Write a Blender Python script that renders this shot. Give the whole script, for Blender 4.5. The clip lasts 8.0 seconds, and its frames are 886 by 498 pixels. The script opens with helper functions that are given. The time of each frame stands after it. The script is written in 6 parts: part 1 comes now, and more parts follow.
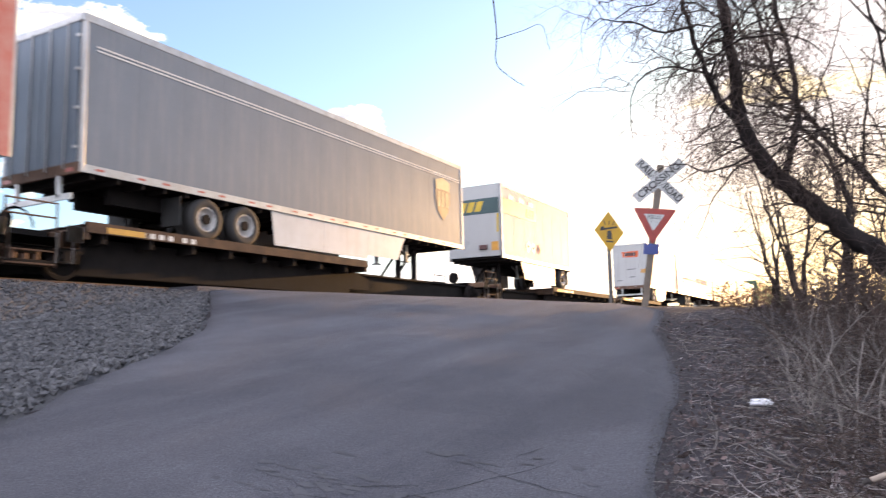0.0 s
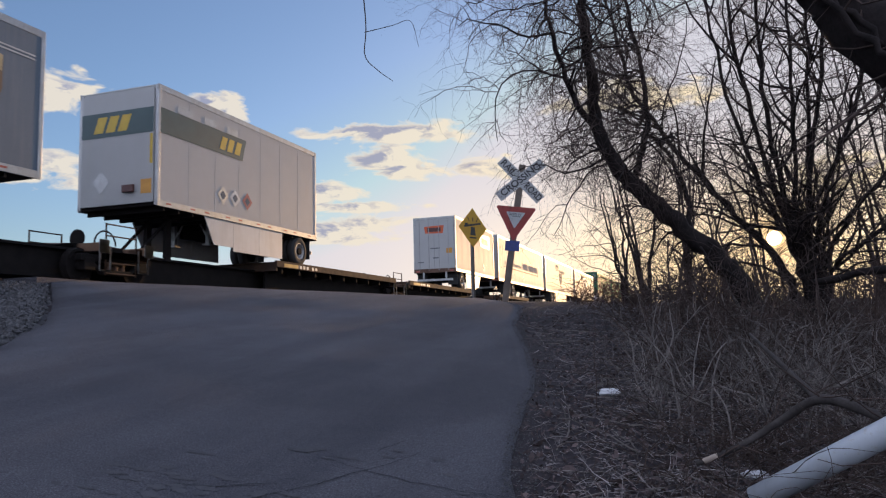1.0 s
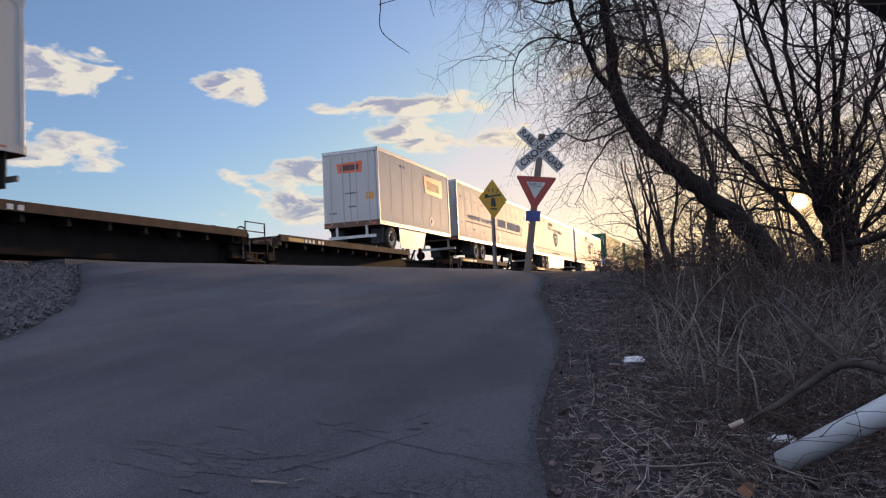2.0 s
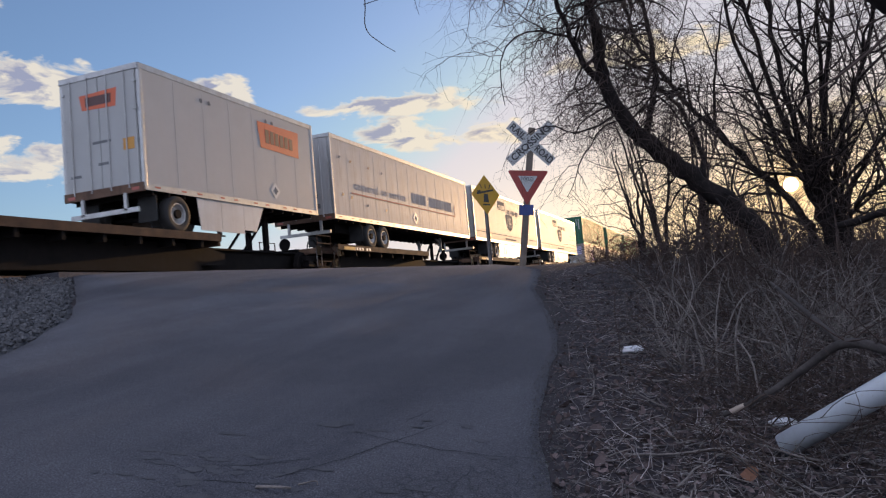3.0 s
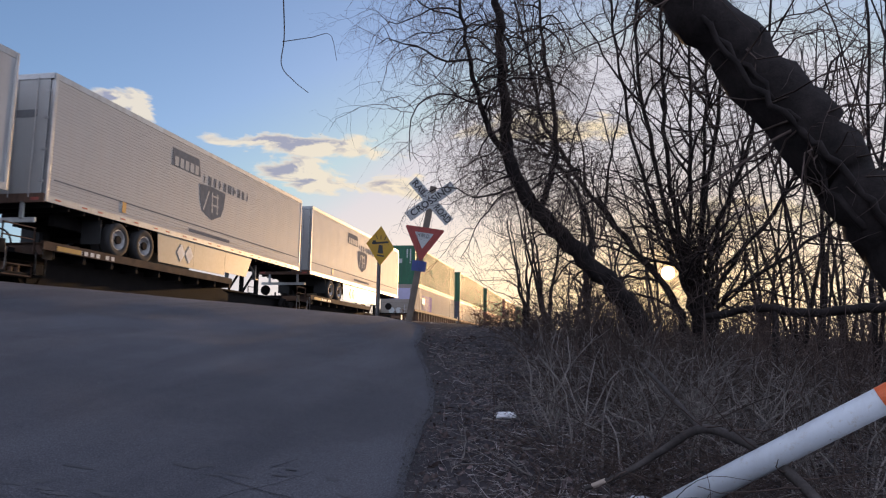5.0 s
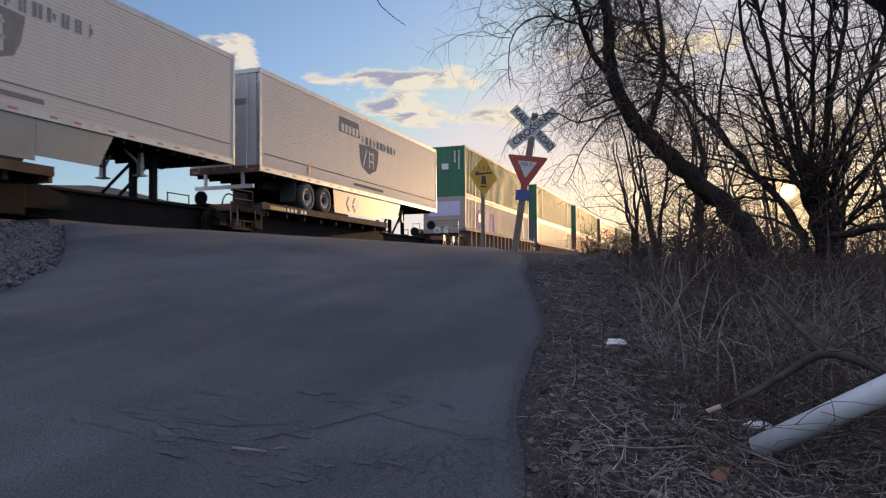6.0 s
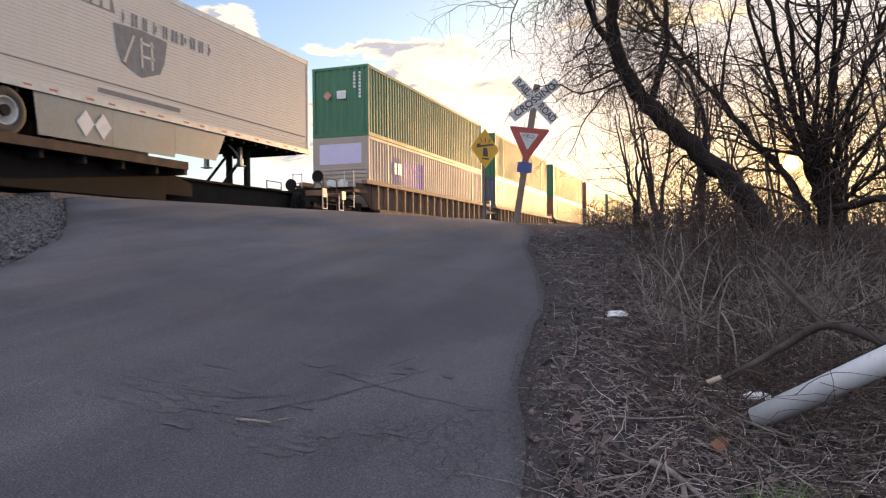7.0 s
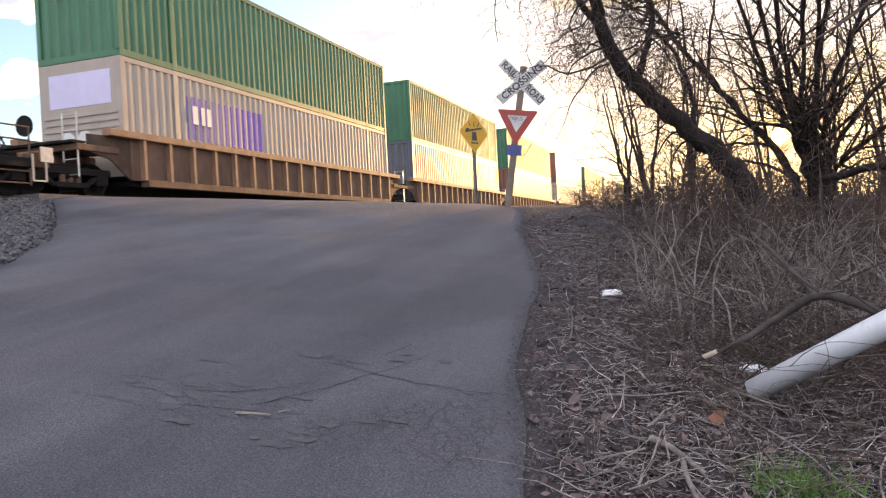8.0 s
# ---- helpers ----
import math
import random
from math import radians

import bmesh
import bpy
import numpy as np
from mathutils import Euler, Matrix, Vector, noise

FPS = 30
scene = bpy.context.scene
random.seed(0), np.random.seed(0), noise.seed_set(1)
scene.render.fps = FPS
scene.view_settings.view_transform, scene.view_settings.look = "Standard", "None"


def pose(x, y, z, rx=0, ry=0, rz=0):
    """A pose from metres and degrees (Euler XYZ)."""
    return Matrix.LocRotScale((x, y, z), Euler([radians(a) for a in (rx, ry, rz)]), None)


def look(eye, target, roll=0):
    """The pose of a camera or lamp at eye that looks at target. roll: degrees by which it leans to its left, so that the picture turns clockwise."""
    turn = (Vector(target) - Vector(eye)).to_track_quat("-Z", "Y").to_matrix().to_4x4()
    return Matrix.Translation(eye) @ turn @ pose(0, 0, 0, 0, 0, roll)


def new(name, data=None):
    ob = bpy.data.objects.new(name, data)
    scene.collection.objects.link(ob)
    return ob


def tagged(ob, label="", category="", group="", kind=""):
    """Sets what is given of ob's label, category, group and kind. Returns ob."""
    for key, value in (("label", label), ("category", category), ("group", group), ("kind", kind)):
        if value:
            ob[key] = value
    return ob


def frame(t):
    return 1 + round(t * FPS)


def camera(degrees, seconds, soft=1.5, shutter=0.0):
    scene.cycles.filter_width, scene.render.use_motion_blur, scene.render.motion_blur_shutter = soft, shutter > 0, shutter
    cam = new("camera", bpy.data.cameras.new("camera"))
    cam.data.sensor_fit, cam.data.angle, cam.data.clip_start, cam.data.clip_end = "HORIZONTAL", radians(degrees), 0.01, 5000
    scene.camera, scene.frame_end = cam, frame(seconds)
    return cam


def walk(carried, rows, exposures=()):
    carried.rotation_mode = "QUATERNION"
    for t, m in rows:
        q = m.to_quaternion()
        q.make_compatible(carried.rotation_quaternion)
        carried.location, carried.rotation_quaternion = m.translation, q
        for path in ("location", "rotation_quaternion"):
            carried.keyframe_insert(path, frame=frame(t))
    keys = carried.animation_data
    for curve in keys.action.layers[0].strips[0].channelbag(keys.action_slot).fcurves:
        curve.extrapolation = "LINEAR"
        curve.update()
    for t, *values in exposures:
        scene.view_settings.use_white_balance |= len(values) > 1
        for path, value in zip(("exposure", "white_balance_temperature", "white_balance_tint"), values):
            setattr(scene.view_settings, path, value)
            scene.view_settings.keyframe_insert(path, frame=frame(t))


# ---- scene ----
# ---------------------------------------------------------------- camera
EYE = (0.0, 0.0, 1.55)
cam = camera(61.7, 8.0, soft=1.2, shutter=0.12)
walk(cam, [
    (0, pose(*EYE, 96.98, 1.25, 29.33)),
    (0.2, pose(*EYE, 97.62, 1.05, 22.51)),
    (0.4, pose(*EYE, 97.24, 0.98, 18.27)),
    (0.5, pose(*EYE, 97.02, 0.87, 17.74)),
    (1, pose(*EYE, 96.29, 1.45, 18.92)),
    (1.5, pose(*EYE, 94.74, 2.26, 20.68)),
    (1.7, pose(*EYE, 94.18, 2.44, 21.02)),
    (2.8, pose(*EYE, 94.49, 4.08, 19.17)),
    (3.0, pose(*EYE, 94.01, 5.13, 20.44)),
    (3.4, pose(*EYE, 93.53, 5.36, 18.63)),
    (3.5, pose(*EYE, 93.60, 5.46, 18.07)),
    (4.0, pose(*EYE, 94.14, 3.01, 15.24)),
    (4.2, pose(*EYE, 96.06, 1.48, 14.12)),
    (5.3, pose(*EYE, 97.75, -1.11, 11.23)),
    (5.5, pose(*EYE, 96.10, -0.98, 15.70)),
    (6, pose(*EYE, 92.32, 0.48, 19.62)),
    (6.5, pose(*EYE, 91.11, 0.47, 20.10)),
    (7, pose(*EYE, 90.20, 0.60, 19.74)),
    (7.5, pose(*EYE, 88.82, 1.19, 18.45)),
    (8, pose(*EYE, 89.09, 2.85, 19.19))
], exposures=[(t, stops + 0.29, kelvin - 190, 18.0) for t, stops, kelvin in (
    (0.0, 1.4, 6550), (0.2, 1.25, 6450), (0.4, 0.8, 6100), (0.7, 0.2, 5950), (1.0, 0.0, 5850), (6.0, 0.0, 5900), (6.5, 0.38, 6400), (7.0, 0.72, 6700), (7.5, 1.05, 6850), (8.0, 1.3, 6950))])

# ---------------------------------------------------------------- light
SUN_AZ, SUN_EL = 5.45, 5.9          # degrees clockwise from +y, and above the horizon
SUN_DIR = Vector((math.sin(radians(SUN_AZ)) * math.cos(radians(SUN_EL)),
                  math.cos(radians(SUN_AZ)) * math.cos(radians(SUN_EL)), math.sin(radians(SUN_EL))))
sun_data = bpy.data.lights.new("sun", "SUN")
sun_data.energy, sun_data.angle, sun_data.color = 3.3, radians(0.6), (1.0, 0.58, 0.22)
sun = new("sun", sun_data)
sun.matrix_world = look(SUN_DIR * 50, (0, 0, 0))


class Nodes:
    """A small helper to wire shader nodes."""

    def __init__(self, tree):
        self.tree = tree
        tree.nodes.clear()

    def add(self, kind, settings=None, **inputs):
        node = self.tree.nodes.new("ShaderNode" + kind)
        for key, value in (settings or {}).items():
            setattr(node, key, value)
        for key, value in inputs.items():
            self.put(node, key.replace("_", " "), value)
        return node

    def put(self, node, key, value):
        socket = node.inputs[int(key[1:])] if key[0] == "i" and key[1:].isdigit() else node.inputs[key]
        if isinstance(value, bpy.types.NodeSocket):
            self.tree.links.new(value, socket)
        else:
            socket.default_value = value

    def math(self, operation, a, b=0.0, c=0.0):
        return self.add("Math", {"operation": operation}, i0=a, i1=b, i2=c).outputs[0]

    def mix(self, factor, a, b, blend="MIX"):
        node = self.add("Mix", {"data_type": "RGBA", "blend_type": blend})
        for key, value in (("i0", factor), ("i6", a), ("i7", b)):
            self.put(node, key, value)
        return node.outputs[2]

    def ramp(self, value, stops):
        node = self.add("ValToRGB", i0=value)
        ramp = node.color_ramp
        while len(ramp.elements) < len(stops):
            ramp.elements.new(0.5)
        for element, (at, color) in zip(ramp.elements, stops):
            element.position, element.color = at, (*color, 1) if len(color) == 3 else color
        return node.outputs[0]


def make_world():
    world = bpy.data.worlds.new("evening_sky")
    scene.world = world
    world.use_nodes = True
    n = Nodes(world.node_tree)
    sky = n.add("TexSky", {"sky_type": "NISHITA", "sun_disc": False, "sun_elevation": radians(SUN_EL),
                           "sun_rotation": radians(SUN_AZ), "dust_density": 0.9, "air_density": 1.0, "ozone_density": 2.5})
    way = n.add("VectorMath", {"operation": "NORMALIZE"}, i0=n.add("TexCoord").outputs["Generated"]).outputs[0]
    split = n.add("SeparateXYZ", i0=way)
    near_sun = n.add("VectorMath", {"operation": "DOT_PRODUCT"}, i0=way, i1=tuple(SUN_DIR)).outputs["Value"]
    near_sun = n.math("MAXIMUM", near_sun, 0.0)
    # bearing left of +y and height, in degrees
    bearing = n.math("DEGREES", n.math("ARCTAN2", n.math("MULTIPLY", split.outputs[0], -1.0), split.outputs[1]))
    height = n.math("DEGREES", n.math("ARCSINE", split.outputs[2]))
    banks = ((21.0, 15.2, 6.4, 0.75), (22.6, 13.1, 3.6, 1.25), (15.3, 12.4, 2.3, 0.8), (36.0, 16.7, 2.2, 1.1), (30.0, 10.4, 5.0, 1.0), (28.5, 8.0, 6.5, 1.2), (26.5, 9.6, 5.0, 0.5),
             (48.5, 17.0, 4.0, 1.5), (49.0, 11.8, 4.6, 1.2), (4.0, 16.8, 5.0, 1.1), (56.0, 22.0, 4.0, 1.4), (-12.0, 10.0, 7.0, 1.0))

    def density(east, up):
        """Broken cloud in a few banks (bearing, height, half width, half height), looked up a little to one side."""
        at_b, at_h = n.math("ADD", bearing, east), n.math("ADD", height, up)
        flat = n.add("CombineXYZ", i0=n.math("MULTIPLY", at_b, 0.24), i1=n.math("MULTIPLY", at_h, 0.62))
        puff = n.add("TexNoise", {"noise_dimensions": "2D"}, Vector=flat.outputs[0], Scale=1.0, Detail=9.0, Roughness=0.56, Distortion=0.25)
        # unseen cloud cover, added to the sides and behind to lift the ambient light
        bank = n.math("MULTIPLY", n.ramp(n.add("TexNoise", Vector=way, Scale=2.3, Detail=3.0).outputs[0], [(0.36, (0, 0, 0)), (0.56, (1, 1, 1))]),
                      n.ramp(n.math("ABSOLUTE", n.math("DIVIDE", at_b, 180.0)), [(0.30, (0, 0, 0)), (0.42, (1, 1, 1))]))
        for b, h, wb, wh in banks:
            db = n.math("DIVIDE", n.math("SUBTRACT", at_b, b), wb)
            dh = n.math("DIVIDE", n.math("SUBTRACT", at_h, h), wh)
            far = n.math("ADD", n.math("MULTIPLY", db, db), n.math("MULTIPLY", dh, dh))
            bank = n.math("MAXIMUM", bank, n.math("EXPONENT", n.math("MULTIPLY", far, -0.75)))
        body = n.math("ADD", bank, n.math("MULTIPLY", n.math("SUBTRACT", puff.outputs[0], 0.5), 2.3))
        return n.math("MULTIPLY", body, n.ramp(bank, [(0.02, (0, 0, 0)), (0.25, (1, 1, 1))]))
    body = density(0.0, 0.0)
    sunward = density(-0.9, -0.15)
    cover = n.ramp(body, [(0.36, (0, 0, 0)), (0.62, (1, 1, 1))])
    # cloud lies in its own shade where more of it stands towards the sun
    thick = n.math("MULTIPLY", n.ramp(body, [(0.50, (0, 0, 0)), (0.85, (1, 1, 1))]),
                   n.ramp(n.math("ADD", n.math("SUBTRACT", sunward, body), 0.5), [(0.36, (0, 0, 0)), (0.62, (1, 1, 1))]))
    glow = n.math("POWER", near_sun, 12.0)
    halo = n.math("POWER", near_sun, 2200.0)
    disc = n.math("MINIMUM", n.math("MAXIMUM", n.math("MULTIPLY", n.math("SUBTRACT", near_sun, 0.999965), 60000.0), 0.0), 1.0)
    # the added cloud behind the camera is brighter and bluer, to fill the ground
    lit = n.mix(n.ramp(split.outputs[1], [(0.0, (1, 1, 1)), (0.35, (0, 0, 0))]), n.mix(glow, (4.8, 4.2, 2.95, 1), (6.0, 4.7, 2.5, 1)), (8.6, 8.9, 9.6, 1))
    shade = n.mix(glow, (2.0, 2.0, 2.25, 1), (2.7, 2.2, 1.75, 1))
    cloud = n.mix(thick, lit, shade)
    # the yellow evening glow lies low along the horizon, on both sides of the sun
    aside = n.math("DIVIDE", n.math("ADD", bearing, SUN_AZ), 22.0)
    above = n.math("DIVIDE", n.math("SUBTRACT", height, 2.5), 7.5)
    dusk = n.math("EXPONENT", n.math("MULTIPLY", n.math("ADD", n.math("MULTIPLY", aside, aside), n.math("MULTIPLY", above, above)), -1.0))
    clear = n.mix(1.0, sky.outputs[0], (0.26, 0.23, 0.22, 1), "ADD")
    clear = n.mix(1.0, clear, n.mix(dusk, (4.0, 3.75, 3.45, 1), (7.0, 5.1, 2.6, 1)), "DARKEN")
    clear = n.mix(1.0, clear, n.mix(dusk, (0, 0, 0, 1), (2.8, 1.8, 0.5, 1)), "ADD")
    air = n.mix(n.math("MULTIPLY", halo, 0.8), clear, (10.0, 6.0, 2.2, 1))
    full = n.mix(n.math("MULTIPLY", cover, 0.92), air, cloud)
    full = n.mix(disc, full, (700.0, 470.0, 240.0, 1))
    back = n.add("Background", Color=full, Strength=0.15)
    n.tree.links.new(back.outputs[0], n.add("OutputWorld").inputs[0])


make_world()

# ---------------------------------------------------------------- materials
def surface(name, color, color2=None, rough=0.6, metal=0.0, scale=3.0, fine=60.0, bump=0.0, spread=0.5, streak=0.0,
            streak_color=(0.10, 0.07, 0.05), vary=0.0, island=False, spec=0.5, dirt=None, coords="Object"):
    """Paint, metal, wood or stone: two colours mixed by a coarse and a fine noise, streaks running down, and a bump."""
    material = bpy.data.materials.new(name)
    material.use_nodes = True
    n = Nodes(material.node_tree)
    color2 = color2 or tuple(c * 0.75 for c in color)
    place = n.add("TexCoord").outputs[coords]
    coarse = n.add("TexNoise", Vector=place, Scale=scale, Detail=6.0, Roughness=0.6)
    small = n.add("TexNoise", Vector=place, Scale=fine, Detail=3.0, Roughness=0.6)
    mixed = n.math("ADD", n.math("MULTIPLY", coarse.outputs[0], 0.7), n.math("MULTIPLY", small.outputs[0], 0.3))
    factor = n.ramp(mixed, [(0.5 - spread * 0.3, (0, 0, 0)), (0.5 + spread * 0.3, (1, 1, 1))])
    base = n.mix(factor, (*color, 1), (*color2, 1))
    if streak:
        stretch = n.add("Mapping", Vector=place)
        stretch.inputs["Scale"].default_value = (2.6, 2.6, 0.22)
        runs = n.add("TexNoise", Vector=stretch.outputs[0], Scale=2.2, Detail=7.0, Roughness=0.68)
        base = n.mix(n.math("MULTIPLY", n.ramp(runs.outputs[0], [(0.47, (0, 0, 0)), (0.68, (1, 1, 1))]), streak), base, (*streak_color, 1))
    if dirt:
        specks = n.add("TexNoise", Vector=place, Scale=scale * 5, Detail=8.0, Roughness=0.75)
        base = n.mix(n.ramp(specks.outputs[0], [(0.56, (0, 0, 0)), (0.66, (1, 1, 1))]), base, (*dirt, 1))
    if vary:
        chance = n.add("NewGeometry").outputs["Random Per Island"] if island else n.add("ObjectInfo").outputs["Random"]
        level = n.math("ADD", n.math("MULTIPLY", chance, vary), 1.0 - vary / 2)
        base = n.mix(1.0, base, n.add("CombineColor", i0=level, i1=level, i2=level).outputs[0], "MULTIPLY")
    shine = n.math("ADD", n.math("MULTIPLY", n.math("SUBTRACT", mixed, 0.5), 0.35), rough)
    out = n.add("BsdfPrincipled", Base_Color=base, Roughness=shine, Metallic=metal)
    out.inputs["Specular IOR Level"].default_value = spec
    if bump:
        n.put(out, "Normal", n.add("Bump", Strength=min(1.0, bump), Distance=0.01, Height=mixed).outputs[0])
    n.tree.links.new(out.outputs[0], n.add("OutputMaterial").inputs[0])
    return material


M = {}


def worn_asphalt():
    """Bleached asphalt: fine stone grain, broad blotches, and lighter lanes that tyres have worn up the slope."""
    material = bpy.data.materials.new("worn_asphalt_road")
    material.use_nodes = True
    n = Nodes(material.node_tree)
    place = n.add("TexCoord").outputs["Object"]
    lanes = n.add("Mapping", Vector=place)
    lanes.inputs["Rotation"].default_value = (0, 0, radians(-28))
    lanes.inputs["Scale"].default_value = (1.1, 0.13, 1.0)
    worn = n.add("TexNoise", Vector=lanes.outputs[0], Scale=0.9, Detail=4.0, Roughness=0.55)
    blotch = n.add("TexNoise", Vector=place, Scale=0.42, Detail=7.0, Roughness=0.62, Distortion=0.4)
    grain = n.add("TexNoise", Vector=place, Scale=95.0, Detail=3.0, Roughness=0.7)
    stones = n.add("TexVoronoi", Vector=place, Scale=75.0)
    base = n.mix(n.ramp(worn.outputs[0], [(0.36, (0, 0, 0)), (0.64, (1, 1, 1))]), (0.076, 0.076, 0.090, 1), (0.124, 0.123, 0.140, 1))
    base = n.mix(n.math("MULTIPLY", n.ramp(blotch.outputs[0], [(0.46, (0, 0, 0)), (0.66, (1, 1, 1))]), 0.6), base, (0.058, 0.058, 0.069, 1))
    speck = n.ramp(grain.outputs[0], [(0.34, (0.5, 0.5, 0.5)), (0.55, (1.0, 1.0, 1.0)), (0.72, (1.75, 1.73, 1.7))])
    base = n.mix(1.0, base, speck, "MULTIPLY")
    # crazed areas: a net of fine cracks where the surface has tired
    wobble = n.mix(0.06, place, n.add("TexNoise", Vector=place, Scale=5.0, Detail=3.0).outputs["Color"])
    net = n.add("TexVoronoi", {"feature": "DISTANCE_TO_EDGE"}, Vector=wobble, Scale=13.0)
    tired = n.ramp(n.add("TexNoise", Vector=place, Scale=0.75, Detail=4.0, Roughness=0.6).outputs[0], [(0.55, (0, 0, 0)), (0.68, (1, 1, 1))])
    crack = n.math("MULTIPLY", n.ramp(net.outputs["Distance"], [(0.015, (1, 1, 1)), (0.07, (0, 0, 0))]), tired)
    base = n.mix(n.math("MULTIPLY", crack, 0.42), base, (0.030, 0.030, 0.034, 1))
    pits = n.math("MULTIPLY", n.ramp(n.add("TexNoise", Vector=place, Scale=22.0, Detail=5.0, Roughness=0.7).outputs[0], [(0.57, (0, 0, 0)), (0.66, (1, 1, 1))]), n.math("ADD", n.math("MULTIPLY", tired, 0.55), 0.12))
    base = n.mix(pits, base, (0.038, 0.038, 0.044, 1))
    height = n.math("ADD", n.math("MULTIPLY", stones.outputs["Distance"], 0.8), grain.outputs[0])
    height = n.math("SUBTRACT", height, n.math("MULTIPLY", n.math("ADD", crack, pits), 0.7))
    out = n.add("BsdfPrincipled", Base_Color=base, Roughness=0.86)
    out.inputs["Specular IOR Level"].default_value = 0.3
    n.put(out, "Normal", n.add("Bump", Strength=1.0, Distance=0.01, Height=height).outputs[0])
    n.tree.links.new(out.outputs[0], n.add("OutputMaterial").inputs[0])
    return material


M["asphalt"] = worn_asphalt()
M["crumb"] = surface("asphalt_crumbs", (0.05, 0.05, 0.053), (0.11, 0.108, 0.105), rough=0.9, vary=1.0, island=True, scale=8)
M["crack"] = surface("dark_crack", (0.020, 0.020, 0.022), (0.04, 0.04, 0.042), rough=0.95, spec=0.1, scale=20)
M["patch"] = surface("crumbled_asphalt", (0.045, 0.045, 0.051), (0.085, 0.084, 0.094), rough=0.9, scale=9, fine=120, bump=1.0)
M["soil"] = surface("leaf_strewn_soil", (0.026, 0.023, 0.027), (0.058, 0.050, 0.053), rough=0.95, scale=1.7, fine=55, bump=1.0, spread=0.9, dirt=(0.13, 0.11, 0.105), spec=0.2)
M["ballast"] = surface("track_ballast", (0.045, 0.046, 0.052), (0.125, 0.124, 0.128), rough=0.9, scale=9, fine=40, bump=1.0, vary=0.6, island=True, spec=0.3)
M["rail"] = surface("rusted_rail", (0.12, 0.075, 0.05), (0.07, 0.045, 0.035), rough=0.6, metal=0.5, scale=6, bump=0.3)
M["railhead"] = surface("polished_rail_head", (0.55, 0.53, 0.5), rough=0.25, metal=1.0)
M["tie"] = surface("creosoted_tie", (0.07, 0.055, 0.045), (0.035, 0.028, 0.024), rough=0.9, scale=5, bump=0.6)
M["white"] = surface("white_trailer_paint", (0.46, 0.46, 0.45), (0.39, 0.39, 0.38), rough=0.6, spec=0.22, scale=0.8, fine=30, spread=0.9, streak=0.16, streak_color=(0.42, 0.39, 0.35))
M["white_worn"] = surface("weathered_white_paint", (0.48, 0.48, 0.475), (0.37, 0.37, 0.365), rough=0.6, spec=0.22, scale=0.7, fine=30, spread=0.9, streak=0.5, streak_color=(0.25, 0.21, 0.19))
M["silver"] = surface("mill_aluminium_sheet", (0.165, 0.20, 0.245), (0.125, 0.158, 0.195), rough=0.6, spec=0.22, metal=0.35, scale=0.7, fine=25, spread=0.9, streak=0.18, streak_color=(0.3, 0.3, 0.3))
M["reefer"] = surface("ribbed_white_siding", (0.46, 0.46, 0.445), (0.38, 0.38, 0.365), rough=0.6, spec=0.22, metal=0.1, scale=0.7, fine=25, spread=0.9, streak=0.25, streak_color=(0.40, 0.36, 0.31))
M["alu"] = surface("aluminium_rail", (0.48, 0.48, 0.475), (0.35, 0.345, 0.34), rough=0.38, metal=0.6, scale=2.5, fine=40, streak=0.2)
# grimy steel pushed near black: shade under the train put into its colour
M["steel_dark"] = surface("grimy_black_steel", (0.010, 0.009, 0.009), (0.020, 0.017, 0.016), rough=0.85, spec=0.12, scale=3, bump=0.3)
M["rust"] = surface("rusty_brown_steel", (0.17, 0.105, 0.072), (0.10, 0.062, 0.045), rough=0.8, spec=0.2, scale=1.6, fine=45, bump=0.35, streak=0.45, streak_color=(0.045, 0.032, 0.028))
M["deck"] = surface("rusted_deck_edge", (0.105, 0.062, 0.04), (0.045, 0.032, 0.026), rough=0.8, spec=0.2, scale=2.2, fine=40, bump=0.3, streak=0.3)
# paler copy of the rust: low sun on raised edges put into colour
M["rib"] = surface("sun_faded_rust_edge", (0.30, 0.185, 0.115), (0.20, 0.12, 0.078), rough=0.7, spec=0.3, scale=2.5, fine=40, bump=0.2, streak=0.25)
M["yellow_steel"] = surface("faded_yellow_paint", (0.55, 0.33, 0.05), (0.4, 0.23, 0.06), rough=0.6, scale=4)
M["rubber"] = surface("tyre_rubber", (0.022, 0.022, 0.022), (0.04, 0.038, 0.036), rough=0.85, scale=6, bump=0.3)
M["rim"] = surface("dusty_white_rim", (0.52, 0.51, 0.49), (0.33, 0.31, 0.29), rough=0.5, metal=0.3, scale=8)
M["skirt"] = surface("pale_skirt_panel", (0.52, 0.54, 0.55), (0.42, 0.44, 0.455), rough=0.4, scale=1.2, streak=0.3, streak_color=(0.32, 0.30, 0.28))
M["skirt_grey"] = surface("grey_skirt_panel", (0.24, 0.24, 0.235), (0.18, 0.178, 0.17), rough=0.36, metal=0.5, scale=0.8, fine=12)
M["mud"] = surface("mud_flap", (0.03, 0.03, 0.03), rough=0.8)
M["red_mark"] = surface("red_reflector", (0.42, 0.10, 0.07), rough=0.4)
M["orange_badge"] = surface("orange_badge", (0.62, 0.12, 0.035), (0.55, 0.10, 0.03), rough=0.4, scale=2)
M["badge_dark"] = surface("dark_badge_print", (0.10, 0.04, 0.035), rough=0.5)
M["green_band"] = surface("dark_green_band", (0.045, 0.085, 0.085), (0.035, 0.065, 0.068), rough=0.4, scale=2)
M["gold_print"] = surface("golden_print", (0.62, 0.42, 0.04), rough=0.45)
M["orange_plate"] = surface("orange_plate", (0.65, 0.32, 0.05), rough=0.5)
